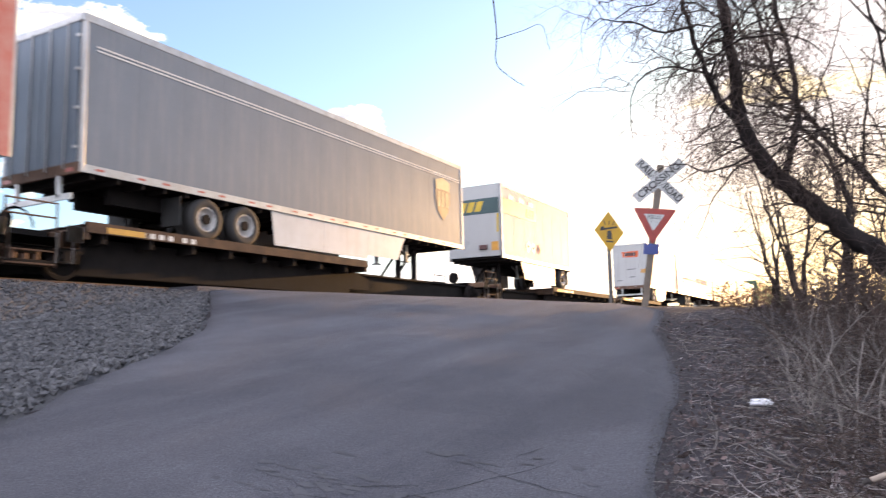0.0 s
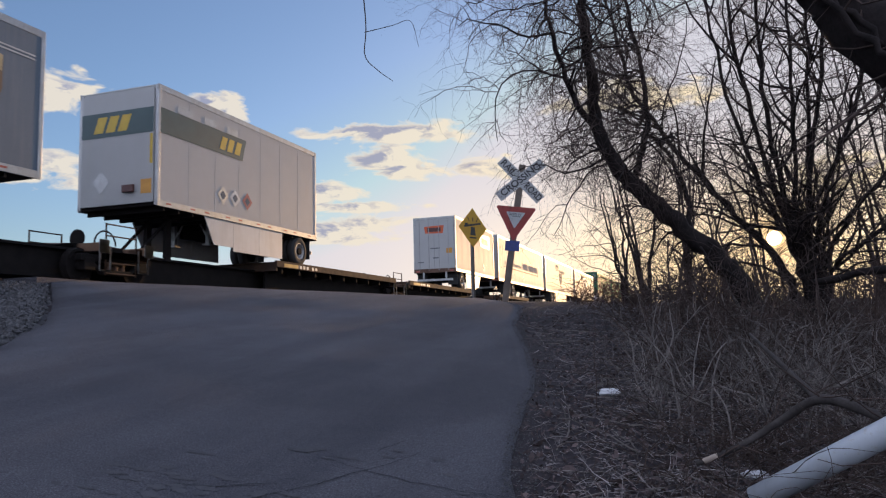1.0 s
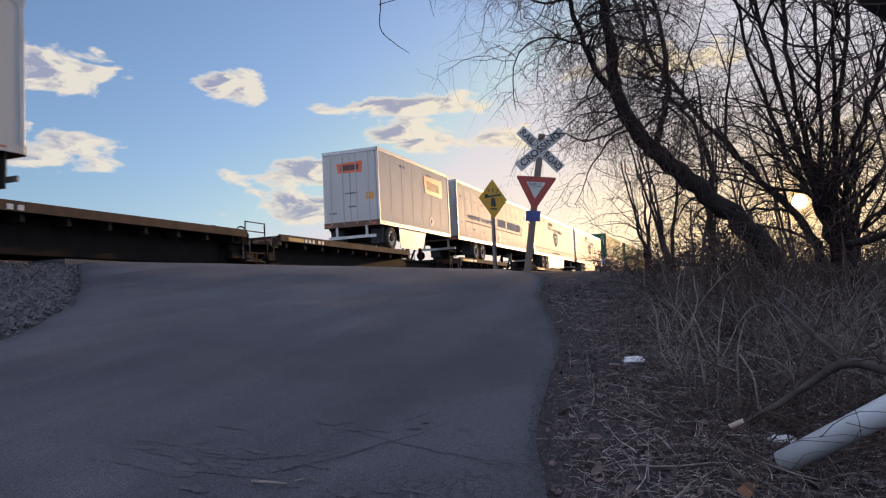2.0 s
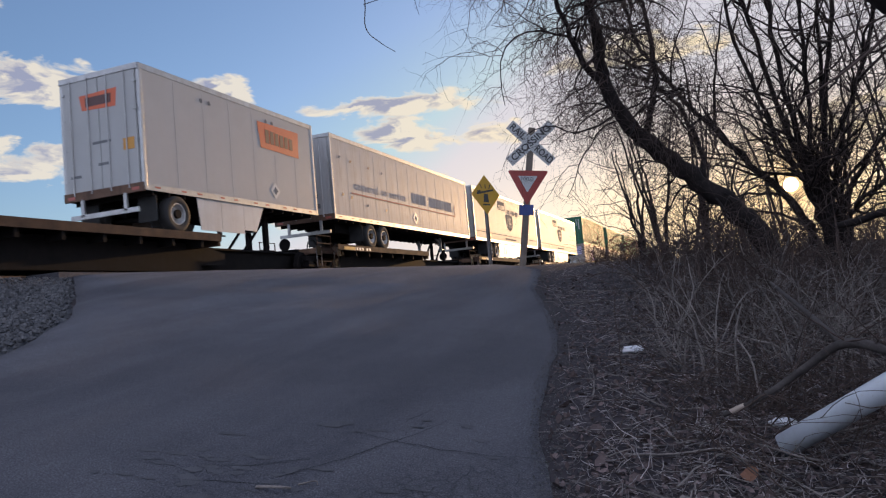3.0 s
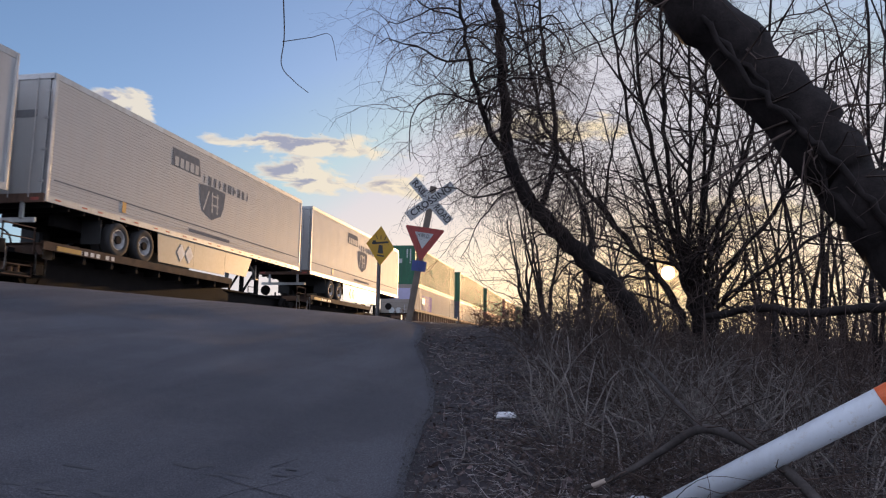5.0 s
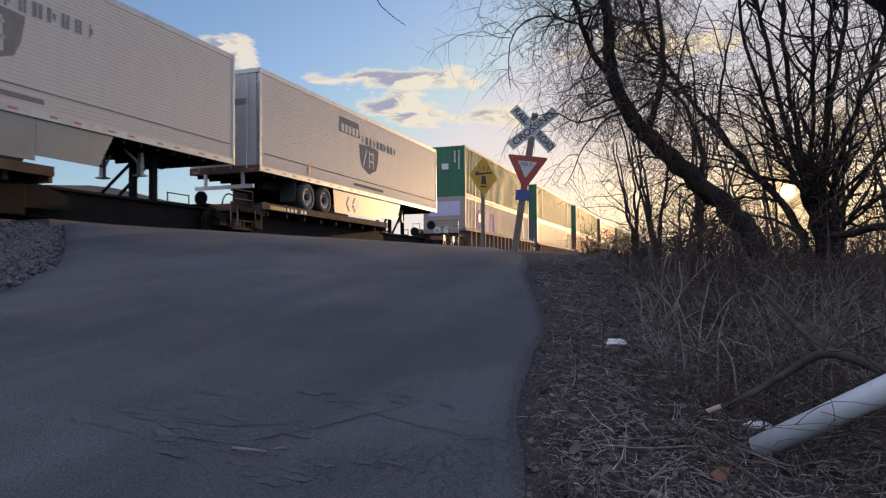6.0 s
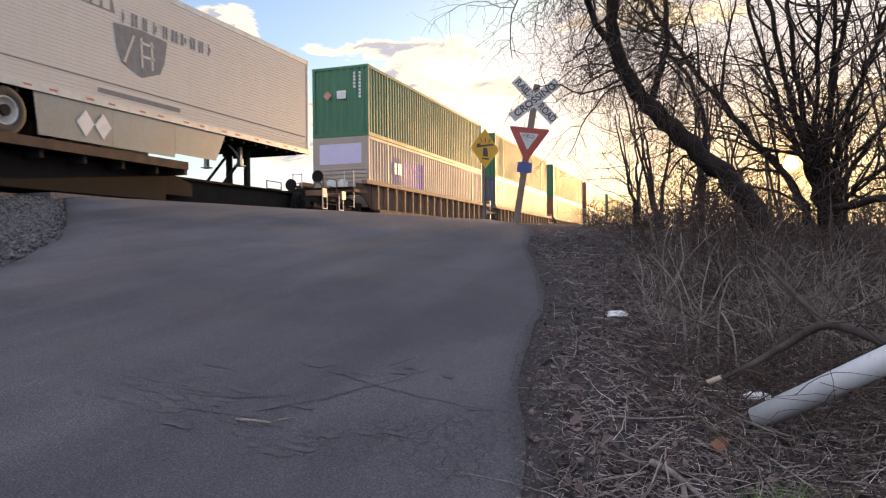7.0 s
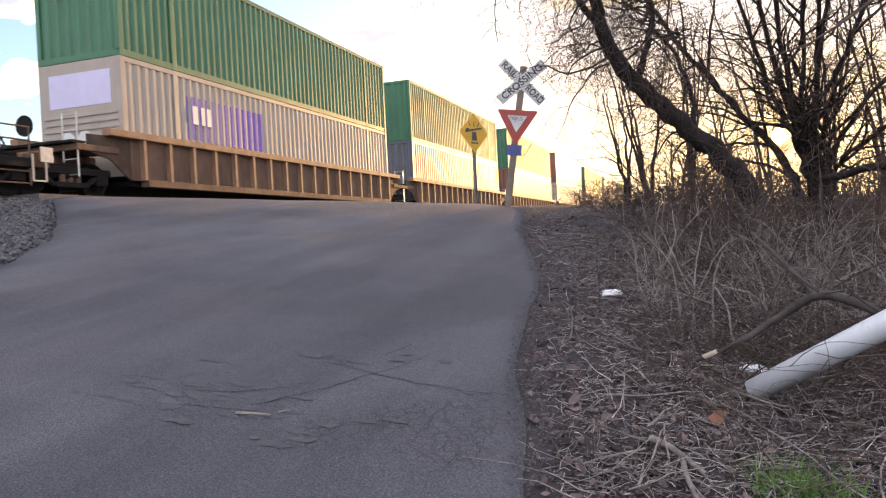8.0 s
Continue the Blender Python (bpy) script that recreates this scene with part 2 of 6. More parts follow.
M["brown_shield"] = surface("brown_shield", (0.20, 0.13, 0.07), (0.16, 0.10, 0.06), rough=0.5)
M["tan_print"] = surface("tan_print", (0.50, 0.40, 0.22), rough=0.5)
M["grey_print"] = surface("grey_print", (0.13, 0.135, 0.14), (0.23, 0.235, 0.24), rough=0.85, spec=0.1, scale=6, fine=80, spread=0.8)
M["faded_print"] = surface("faded_print", (0.30, 0.30, 0.31), (0.40, 0.395, 0.39), rough=0.85, spec=0.1, scale=3, fine=30, spread=0.7)
M["red_line"] = surface("faded_red_line", (0.44, 0.14, 0.11), (0.48, 0.26, 0.22), rough=0.7, spec=0.2, scale=3)
M["black_print"] = surface("black_print", (0.03, 0.03, 0.032), (0.06, 0.06, 0.06), rough=0.6)
M["green_box"] = surface("green_container_paint", (0.045, 0.16, 0.085), (0.035, 0.12, 0.068), rough=0.55, spec=0.35, scale=0.8, fine=30, streak=0.3, streak_color=(0.05, 0.065, 0.045), spread=0.9)
M["grey_box"] = surface("pale_grey_container_paint", (0.36, 0.315, 0.27), (0.28, 0.245, 0.21), rough=0.55, spec=0.35, scale=0.8, fine=30, streak=0.3, streak_color=(0.25, 0.2, 0.16), spread=0.9)
M["dark_box"] = surface("slate_container_paint", (0.10, 0.11, 0.14), (0.07, 0.08, 0.10), rough=0.45, scale=0.8, streak=0.3)
M["brown_box"] = surface("brown_container_paint", (0.20, 0.085, 0.055), (0.15, 0.065, 0.045), rough=0.45, scale=0.8, streak=0.3)
M["purple"] = surface("purple_print", (0.16, 0.10, 0.36), (0.20, 0.14, 0.40), rough=0.7, spec=0.2)
M["lavender"] = surface("lavender_panel", (0.50, 0.47, 0.66), (0.44, 0.42, 0.58), rough=0.45)
M["sign_white"] = surface("white_sign_sheet", (0.60, 0.61, 0.60), (0.48, 0.49, 0.48), rough=0.45, scale=5, dirt=(0.45, 0.44, 0.42))
M["sign_red"] = surface("faded_red_sign_sheet", (0.33, 0.045, 0.035), (0.38, 0.07, 0.055), rough=0.45, scale=4)
M["sign_yellow"] = surface("yellow_sign_sheet", (0.58, 0.34, 0.016), (0.50, 0.29, 0.025), rough=0.45, scale=4)
M["sign_blue"] = surface("blue_sign_sheet", (0.06, 0.09, 0.30), rough=0.5)
M["post_wood"] = surface("weathered_grey_post", (0.24, 0.20, 0.165), (0.15, 0.125, 0.10), rough=0.9, scale=4, fine=70, bump=0.5, streak=0.4)
M["post_steel"] = surface("galvanised_post", (0.26, 0.25, 0.24), (0.17, 0.155, 0.145), rough=0.55, metal=0.5, scale=5)
M["bark"] = surface("dark_furrowed_bark", (0.034, 0.027, 0.026), (0.014, 0.012, 0.012), rough=0.95, scale=7, fine=60, bump=1.0, spec=0.2)
M["twig"] = surface("brown_twig_bark", (0.095, 0.068, 0.058), (0.045, 0.034, 0.030), rough=0.9, scale=4, fine=40, vary=0.6, island=True, spec=0.2)
M["grey_bark"] = surface("weathered_grey_bark", (0.085, 0.074, 0.070), (0.038, 0.033, 0.031), rough=0.9, scale=9, fine=60, bump=0.8, spec=0.2)
M["bare_wood"] = surface("pale_broken_wood", (0.48, 0.40, 0.33), (0.34, 0.27, 0.22), rough=0.8, scale=14)
M["stalk"] = surface("dry_weed_stalk", (0.235, 0.208, 0.19), (0.085, 0.075, 0.070), rough=0.9, scale=5, fine=40, vary=0.8, island=True, spec=0.2)
M["straw"] = surface("dry_straw", (0.38, 0.345, 0.335), (0.10, 0.088, 0.085), rough=0.9, scale=3, vary=1.0, island=True, spec=0.2)
M["leaf"] = surface("dead_leaf", (0.15, 0.112, 0.105), (0.042, 0.034, 0.036), rough=0.85, scale=3, vary=1.0, island=True, spec=0.25)
M["orange_leaf"] = surface("orange_leaf", (0.17, 0.08, 0.045), rough=0.8)
M["grass"] = surface("green_grass", (0.075, 0.15, 0.03), (0.11, 0.20, 0.05), rough=0.7, vary=0.8, island=True)
M["pipe"] = surface("scuffed_white_plastic", (0.58, 0.62, 0.67), (0.50, 0.53, 0.57), rough=0.4, scale=5, fine=50, spread=0.9, streak=0.15, dirt=(0.45, 0.44, 0.42))
M["pipe_orange"] = surface("orange_band", (0.75, 0.14, 0.03), rough=0.45)
M["paper"] = surface("crumpled_paper", (0.72, 0.73, 0.75), (0.6, 0.6, 0.63), rough=0.7, scale=12, bump=0.3)
M["stone"] = surface("grey_pebble", (0.3, 0.29, 0.28), rough=0.9)
M["hill"] = surface("far_bare_woods", (0.14, 0.115, 0.10), (0.10, 0.088, 0.085), rough=1.0, scale=0.05, fine=0.8, spread=0.9, spec=0.1)
M["roof"] = surface("shingle_roof", (0.11, 0.09, 0.085), (0.08, 0.07, 0.068), rough=0.9, scale=2)
M["siding"] = surface("pale_house_siding", (0.45, 0.42, 0.38), rough=0.8)

# ---------------------------------------------------------------- mesh helpers
def finish(bm, name, material, parent=None, smooth=False):
    mesh = bpy.data.meshes.new(name)
    bm.to_mesh(mesh)
    bm.free()
    return link(mesh, name, material, parent, smooth)


def link(mesh, name, material, parent=None, smooth=False):
    for m in material if isinstance(material, (list, tuple)) else [material]:
        mesh.materials.append(m)
    if smooth:
        mesh.polygons.foreach_set("use_smooth", [True] * len(mesh.polygons))
    ob = new(name, mesh)
    ob.parent = parent
    return ob


def part(name, bm, material, parent, label="", smooth=False):
    ob = finish(bm, name, material, parent, smooth)
    return tagged(ob, label) if label else ob


def again(ob, parent, m=None):
    """Another object on the same mesh."""
    twin = new(ob.name.split(".")[0], ob.data)
    twin.parent = parent
    if m is not None:
        twin.matrix_basis = m
    return twin


def box(bm, x0, x1, y0, y1, z0, z1, bevel=0.0, m=None):
    got = bmesh.ops.create_cube(bm, size=1.0)
    for v in got["verts"]:
        v.co = Vector(((x0 + x1) / 2 + v.co.x * (x1 - x0), (y0 + y1) / 2 + v.co.y * (y1 - y0), (z0 + z1) / 2 + v.co.z * (z1 - z0)))
    if m is not None:
        bmesh.ops.transform(bm, matrix=m, verts=got["verts"])
    if bevel:
        edges = list({e for v in got["verts"] for e in v.link_edges})
        bmesh.ops.bevel(bm, geom=edges, offset=bevel, segments=2, affect="EDGES", profile=0.5)
    return bm


def boxes(*rows, bevel=0.0):
    bm = bmesh.new()
    for row in rows:
        box(bm, *row, bevel=bevel)
    return bm


def rod(bm, a, b, radius, sides=8, end=None):
    """A straight round bar from a to b."""
    a, b = Vector(a), Vector(b)
    turn = (b - a).to_track_quat("Z", "Y").to_matrix().to_4x4()
    bmesh.ops.create_cone(bm, cap_ends=True, segments=sides, radius1=radius, radius2=radius if end is None else end, depth=(b - a).length,
                          matrix=Matrix.Translation((a + b) / 2) @ turn)
    return bm


def plate(bm, outline, thick, m):
    """A flat plate: an outline in x, z, with its thickness along -y, put at m."""
    front = [bm.verts.new(m @ Vector((x, 0, z))) for x, z in outline]
    back = [bm.verts.new(m @ Vector((x, thick, z))) for x, z in outline]
    bm.faces.new(front)
    bm.faces.new(back[::-1])
    for i in range(len(outline)):
        j = (i + 1) % len(outline)
        bm.faces.new((front[j], front[i], back[i], back[j]))
    bmesh.ops.recalc_face_normals(bm, faces=bm.faces)
    return bm


def lettering(text, size, material, parent, m, name="lettering", squeeze=1.0, thick=0.002):
    """Words in the built-in font, centred, as a mesh."""
    curve = bpy.data.curves.new("words", "FONT")
    curve.body, curve.size, curve.align_x, curve.align_y, curve.extrude, curve.offset = text, size, "CENTER", "CENTER", thick, size * 0.02
    holder = new("words", curve)
    mesh = bpy.data.meshes.new_from_object(holder.evaluated_get(bpy.context.evaluated_depsgraph_get()))
    bpy.data.objects.remove(holder)
    mesh.materials.clear()
    mesh.transform(m @ Matrix.Diagonal((squeeze, 1, 1, 1)))
    return link(mesh, name, material, parent)


# ---------------------------------------------------------------- ground
RAIL_Z = 2.86
TRACK_X = -14.42


def ground_z(x, y):
    """The slope climbs at nine degrees to the railway bank, and is level on top."""
    slope = 0.1158 * y - 0.1116 * x
    slope = slope if slope > -0.5 else -0.5 - 0.5 * (1 - math.exp((slope + 0.5) / 0.5))
    top = 2.2 + 0.074 * min(max(0.0, -x - 4), 8.6) - 0.035 * max(0.0, x + 4)
    top = max(top, 1.3)
    if x < -24:
        top = max(1.6, top - 0.04 * (-24 - x))
    k = 0.10
    low = min(slope, top)
    z = low - k * math.log(math.exp(-(slope - low) / k) + math.exp(-(top - low) / k))
    return z + 0.014 * noise.noise((x * 0.7, y * 0.7, 3.1)) + 0.006 * noise.noise((x * 2.6, y * 2.6, 7.7))


def spaced(points):
    """Grid lines: (start, stop, step) runs joined."""
    out = []
    for a, b, step in points:
        out += list(np.arange(a, b, step))
    return out


def sheet(name, xs, ys, height, material, kind="structure"):
    verts = [(x, y, height(x, y)) for y in ys for x in xs]
    nx = len(xs)
    faces = [(j * nx + i, j * nx + i + 1, (j + 1) * nx + i + 1, (j + 1) * nx + i) for j in range(len(ys) - 1) for i in range(nx - 1)]
    mesh = bpy.data.meshes.new(name)
    mesh.from_pydata(verts, [], faces)
    return link(mesh, name, material, None, True)


def earth_z(x, y):
    z = ground_z(x, y)
    # the bed of the track is cut under the ballast
    if -17.4 < x < -11.8:
        z -= 0.45
    elif x < -4 and lies_left(x, y, -0.3):
        z -= 0.12
    return z


# the edges of the asphalt, from behind the camera to the crossing
LEFT_EDGE = [(-4.4, -14.0), (-3.6, -3.0), (-4.3, 0.8), (-5.5, 3.2), (-6.5, 4.8), (-7.0, 5.9), (-8.0, 7.45), (-9.9, 9.4), (-12.75, 12.0)]
RIGHT_EDGE = [(0.9, -14.0), (0.3, -3.0), (-0.25, 0.8), (-0.78, 3.2), (-1.12, 4.5), (-1.37, 5.7), (-1.5, 7.15), (-1.95, 8.9), (-2.66, 11.2), (-3.2, 14.2), (-4.7, 16.6), (-8.0, 20.0), (-12.75, 23.5)]


def along(line, u):
    """The point at the share u of a polyline's length, rounded at its corners."""
    lengths = [math.dist(a, b) for a, b in zip(line, line[1:])]
    left = u * sum(lengths)
    for (a, b), d in zip(zip(line, line[1:]), lengths):
        if left <= d or b == line[-1]:
            s = min(1.0, left / d)
            return (a[0] + (b[0] - a[0]) * s, a[1] + (b[1] - a[1]) * s)
        left -= d


def lies_left(x, y, margin=0.0):
    """Whether a place lies on the ballast's side of the asphalt."""
    for a, b in zip(LEFT_EDGE, LEFT_EDGE[1:]):
        if a[1] <= y < b[1]:
            return x < a[0] + (b[0] - a[0]) * (y - a[1]) / (b[1] - a[1]) - margin
    return y < LEFT_EDGE[0][1]


def lies_right(x, y, margin=0.0):
    for a, b in zip(RIGHT_EDGE, RIGHT_EDGE[1:]):
        if a[1] <= y < b[1]:
            return x > a[0] + (b[0] - a[0]) * (y - a[1]) / (b[1] - a[1]) + margin
    return y > RIGHT_EDGE[-1][1] and x > -11.0


def build_ground():
    xs = spaced([(-600, -60, 30), (-60, -20, 2), (-20, 14, 0.3), (14, 40, 2), (40, 631, 30)])
    ys = spaced([(-300, -20, 20), (-20, -6, 1), (-6, 26, 0.3), (26, 60, 2), (60, 300, 12), (300, 2101, 100)])
    ground = sheet("ground", xs, ys, earth_z, M["soil"])
    tagged(ground, "brown leaf-strewn soil bank rising to the railway", "ground", kind="structure")
    # the road: a slab whose edges step down and wander
    n, m = 90, 26
    top = []
    for i in range(n + 1):
        u = i / n
        a, b = along(LEFT_EDGE, u), along(RIGHT_EDGE, u)
        row = []
        for j in range(m + 1):
            v = j / m
            x, y = a[0] + (b[0] - a[0]) * v, a[1] + (b[1] - a[1]) * v
            if j in (0, m):
                x += 0.10 * noise.noise((u * 60, v * 9, 1)) + 0.05 * noise.noise((u * 190, v * 9, 4))
            row.append((x, y, ground_z(x, y) + 0.035 - (0.028 if j in (0, m) else 0)))
        top.append(row)
    verts, faces = [p for row in top for p in row], []
    w = m + 1
    faces = [(i * w + j, i * w + j + 1, (i + 1) * w + j + 1, (i + 1) * w + j) for i in range(n) for j in range(m)]
    for j in (0, m):
        base = len(verts)
        verts += [(top[i][j][0], top[i][j][1], top[i][j][2] - 0.2) for i in range(n + 1)]
        faces += [(i * w + j, (i + 1) * w + j, base + i + 1, base + i) for i in range(n)]
    mesh = bpy.data.meshes.new("road")
    mesh.from_pydata(verts, [], faces)
    mesh.update()
    road = link(mesh, "road", M["asphalt"], None, True)
    tagged(road, "worn dark grey asphalt road climbing to the level crossing", "road", kind="structure")
    # asphalt between and beyond the rails
    bm = boxes((-13.62, -12.7, 11.6, 24.0, 2.4, RAIL_Z - 0.005), (-15.0, -13.78, 11.4, 24.0, 2.4, RAIL_Z - 0.015), (-17.6, -15.2, 11.4, 24.0, 2.3, RAIL_Z - 0.005))
    tagged(part("road_crossing", bm, M["asphalt"], None), "asphalt slabs of the level crossing between the rails", "road", kind="structure")
    # ballast: its bed and its stones
    bed = sheet("ballast_bed", spaced([(-17.3, -3.5, 0.25)]), spaced([(-40, 12.6, 0.4)]),
                lambda x, y: (ballast_z(x, y) if lies_left(x, y, 0.12) or x < -12.6 else ground_z(x, y) - 0.25), M["ballast"])
    tagged(bed, "grey crushed-stone ballast bed beside the track", "ballast", kind="structure")
    far = sheet("ballast_shoulder", spaced([(-17.3, -11.2, 0.5)]), spaced([(23.2, 400, 4)]), lambda x, y: RAIL_Z - 0.2 - 0.5 * max(0, abs(x - TRACK_X) - 1.9), M["ballast"])
    tagged(far, "grey crushed-stone ballast under the far track", "ballast", kind="structure")
    rng = random.Random(5)
    corners = [Vector(p) for p in ((1, 0, 0), (-1, 0, 0), (0, 1, 0), (0, -1, 0), (0, 0, 1), (0, 0, -1))]
    tris = [(0, 2, 4), (2, 1, 4), (1, 3, 4), (3, 0, 4), (2, 0, 5), (1, 2, 5), (3, 1, 5), (0, 3, 5)]
    verts, faces = [], []
    while len(faces) < 8 * 15000:
        x, y = rng.uniform(-13.4, -4.5), rng.uniform(0.5, 12.2)
        if not lies_left(x, y, 0.05 + rng.random() * 0.2):
            continue
        turn = Euler([rng.uniform(0, 6.3) for _ in range(3)]).to_matrix()
        size = rng.uniform(0.022, 0.048)
        base = len(verts)
        centre = Vector((x, y, ballast_z(x, y) + size * 0.3))
        verts += [centre + turn @ (c * size * rng.uniform(0.6, 1.25)) for c in corners]
        faces += [tuple(base + k for k in t) for t in tris]
    mesh = bpy.data.meshes.new("ballast_stones")
    mesh.from_pydata(verts, [], faces)
    tagged(link(mesh, "ballast_stones", M["ballast"]), "loose grey crushed stones beside the track", "gravel", kind="stuff")


def ballast_z(x, y):
    z = ground_z(x, y) - 0.02
    bank = RAIL_Z - 0.17 - 0.42 * max(0.0, x - (TRACK_X + 1.9))
    if x < -9.0:
        z = max(z, bank) if x > -12.6 else RAIL_Z - 0.17
        z = min(z, RAIL_Z - 0.17)
    return z + 0.02 * noise.noise((x * 4, y * 4, 1.5))


def build_track():
    profile = [(-0.075, -0.17), (0.075, -0.17), (0.075, -0.155), (0.012, -0.13), (0.012, -0.045), (0.036, -0.035), (0.036, 0.0), (-0.036, 0.0), (-0.036, -0.035), (-0.012, -0.045), (-0.012, -0.13), (-0.075, -0.155)]
    for side in (-0.755, 0.755):
        bm = bmesh.new()
        near = [bm.verts.new((TRACK_X + side + x, -60, RAIL_Z + z)) for x, z in profile]
        far = [bm.verts.new((TRACK_X + side + x, 420, RAIL_Z + z)) for x, z in profile]
        for i in range(len(profile)):
            j = (i + 1) % len(profile)
            bm.faces.new((near[i], near[j], far[j], far[i]))
        bmesh.ops.recalc_face_normals(bm, faces=bm.faces)
        rail = finish(bm, "rail", [M["rail"], M["railhead"]])
        for p in rail.data.polygons:
            p.material_index = 1 if p.normal.z > 0.9 and p.center.z > RAIL_Z - 0.01 else 0
        tagged(rail, "rust-brown steel rail with a polished head", "rail", "rails of the track", kind="structure")
    sleepers = new("sleepers")
    tagged(sleepers, "dark creosoted wooden sleepers bedded in ballast", "sleepers", kind="structure")
    first = None
    for i in range(60):
        y = -20 + i * 0.53
        if first is None:
            first = part("sleeper", boxes((TRACK_X - 1.28, TRACK_X + 1.28, -0.11, 0.11, RAIL_Z - 0.32, RAIL_Z - 0.165), bevel=0.01), M["tie"], sleepers)
            first.location.y = y
        else:
            again(first, sleepers, pose(0, y, 0))


build_ground()
build_track()

# ---------------------------------------------------------------- the train
SPEED = 13.1                 # metres a second, towards -y
DECK_Z = RAIL_Z + 1.10
TRAIN = []                   # (thing, where its near end stands along y at 0 s)


def disc_ring(bm, x0, x1, rows, sides=28):
    """A body turned round the x axis: rows of (x, radius)."""
    rings = []
    for x, r in rows:
        rings.append([bm.verts.new((x, r * math.cos(2 * math.pi * k / sides), r * math.sin(2 * math.pi * k / sides))) for k in range(sides)])
    for a, b in zip(rings, rings[1:]):
        for k in range(sides):
            bm.faces.new((a[k], a[(k + 1) % sides], b[(k + 1) % sides], b[k]))
    return bm


def road_wheel(parent, x, y, radius, side):
    """Twin tyres with a dished rim on the outer one; side is 1 or -1."""
    hub = part("wheel", rod(bmesh.new(), (-0.32 * side, 0, 0), (0.02 * side, 0, 0), 0.12, 14), M["steel_dark"], parent)
    hub.location = (x, y, radius)
    r = radius
    tread = [(0.0, 0.57 * r), (0.015, 0.62 * r), (0.02, 0.86 * r), (0.0, 0.955 * r), (-0.05, r), (-0.20, r), (-0.25, 0.955 * r), (-0.265, 0.86 * r), (-0.26, 0.57 * r)]
    bm = bmesh.new()
    disc_ring(bm, 0, 0, [(px * side, pr) for px, pr in tread])
    disc_ring(bm, 0, 0, [((px - 0.31) * side, pr) for px, pr in tread])
    bmesh.ops.recalc_face_normals(bm, faces=bm.faces)
    part("tyre", bm, M["rubber"], hub, smooth=True)
    bm = bmesh.new()
    disc_ring(bm, 0, 0, [(px * side, pr) for px, pr in [(0.005, 0.58 * r), (0.012, 0.54 * r), (-0.02, 0.50 * r), (-0.12, 0.44 * r), (-0.13, 0.30 * r), (-0.06, 0.24 * r), (0.0, 0.20 * r), (0.01, 0.03 * r)]])
    bmesh.ops.recalc_face_normals(bm, faces=bm.faces)
    part("rim", bm, M["rim"], hub, "dusty white wheel rim", smooth=True)


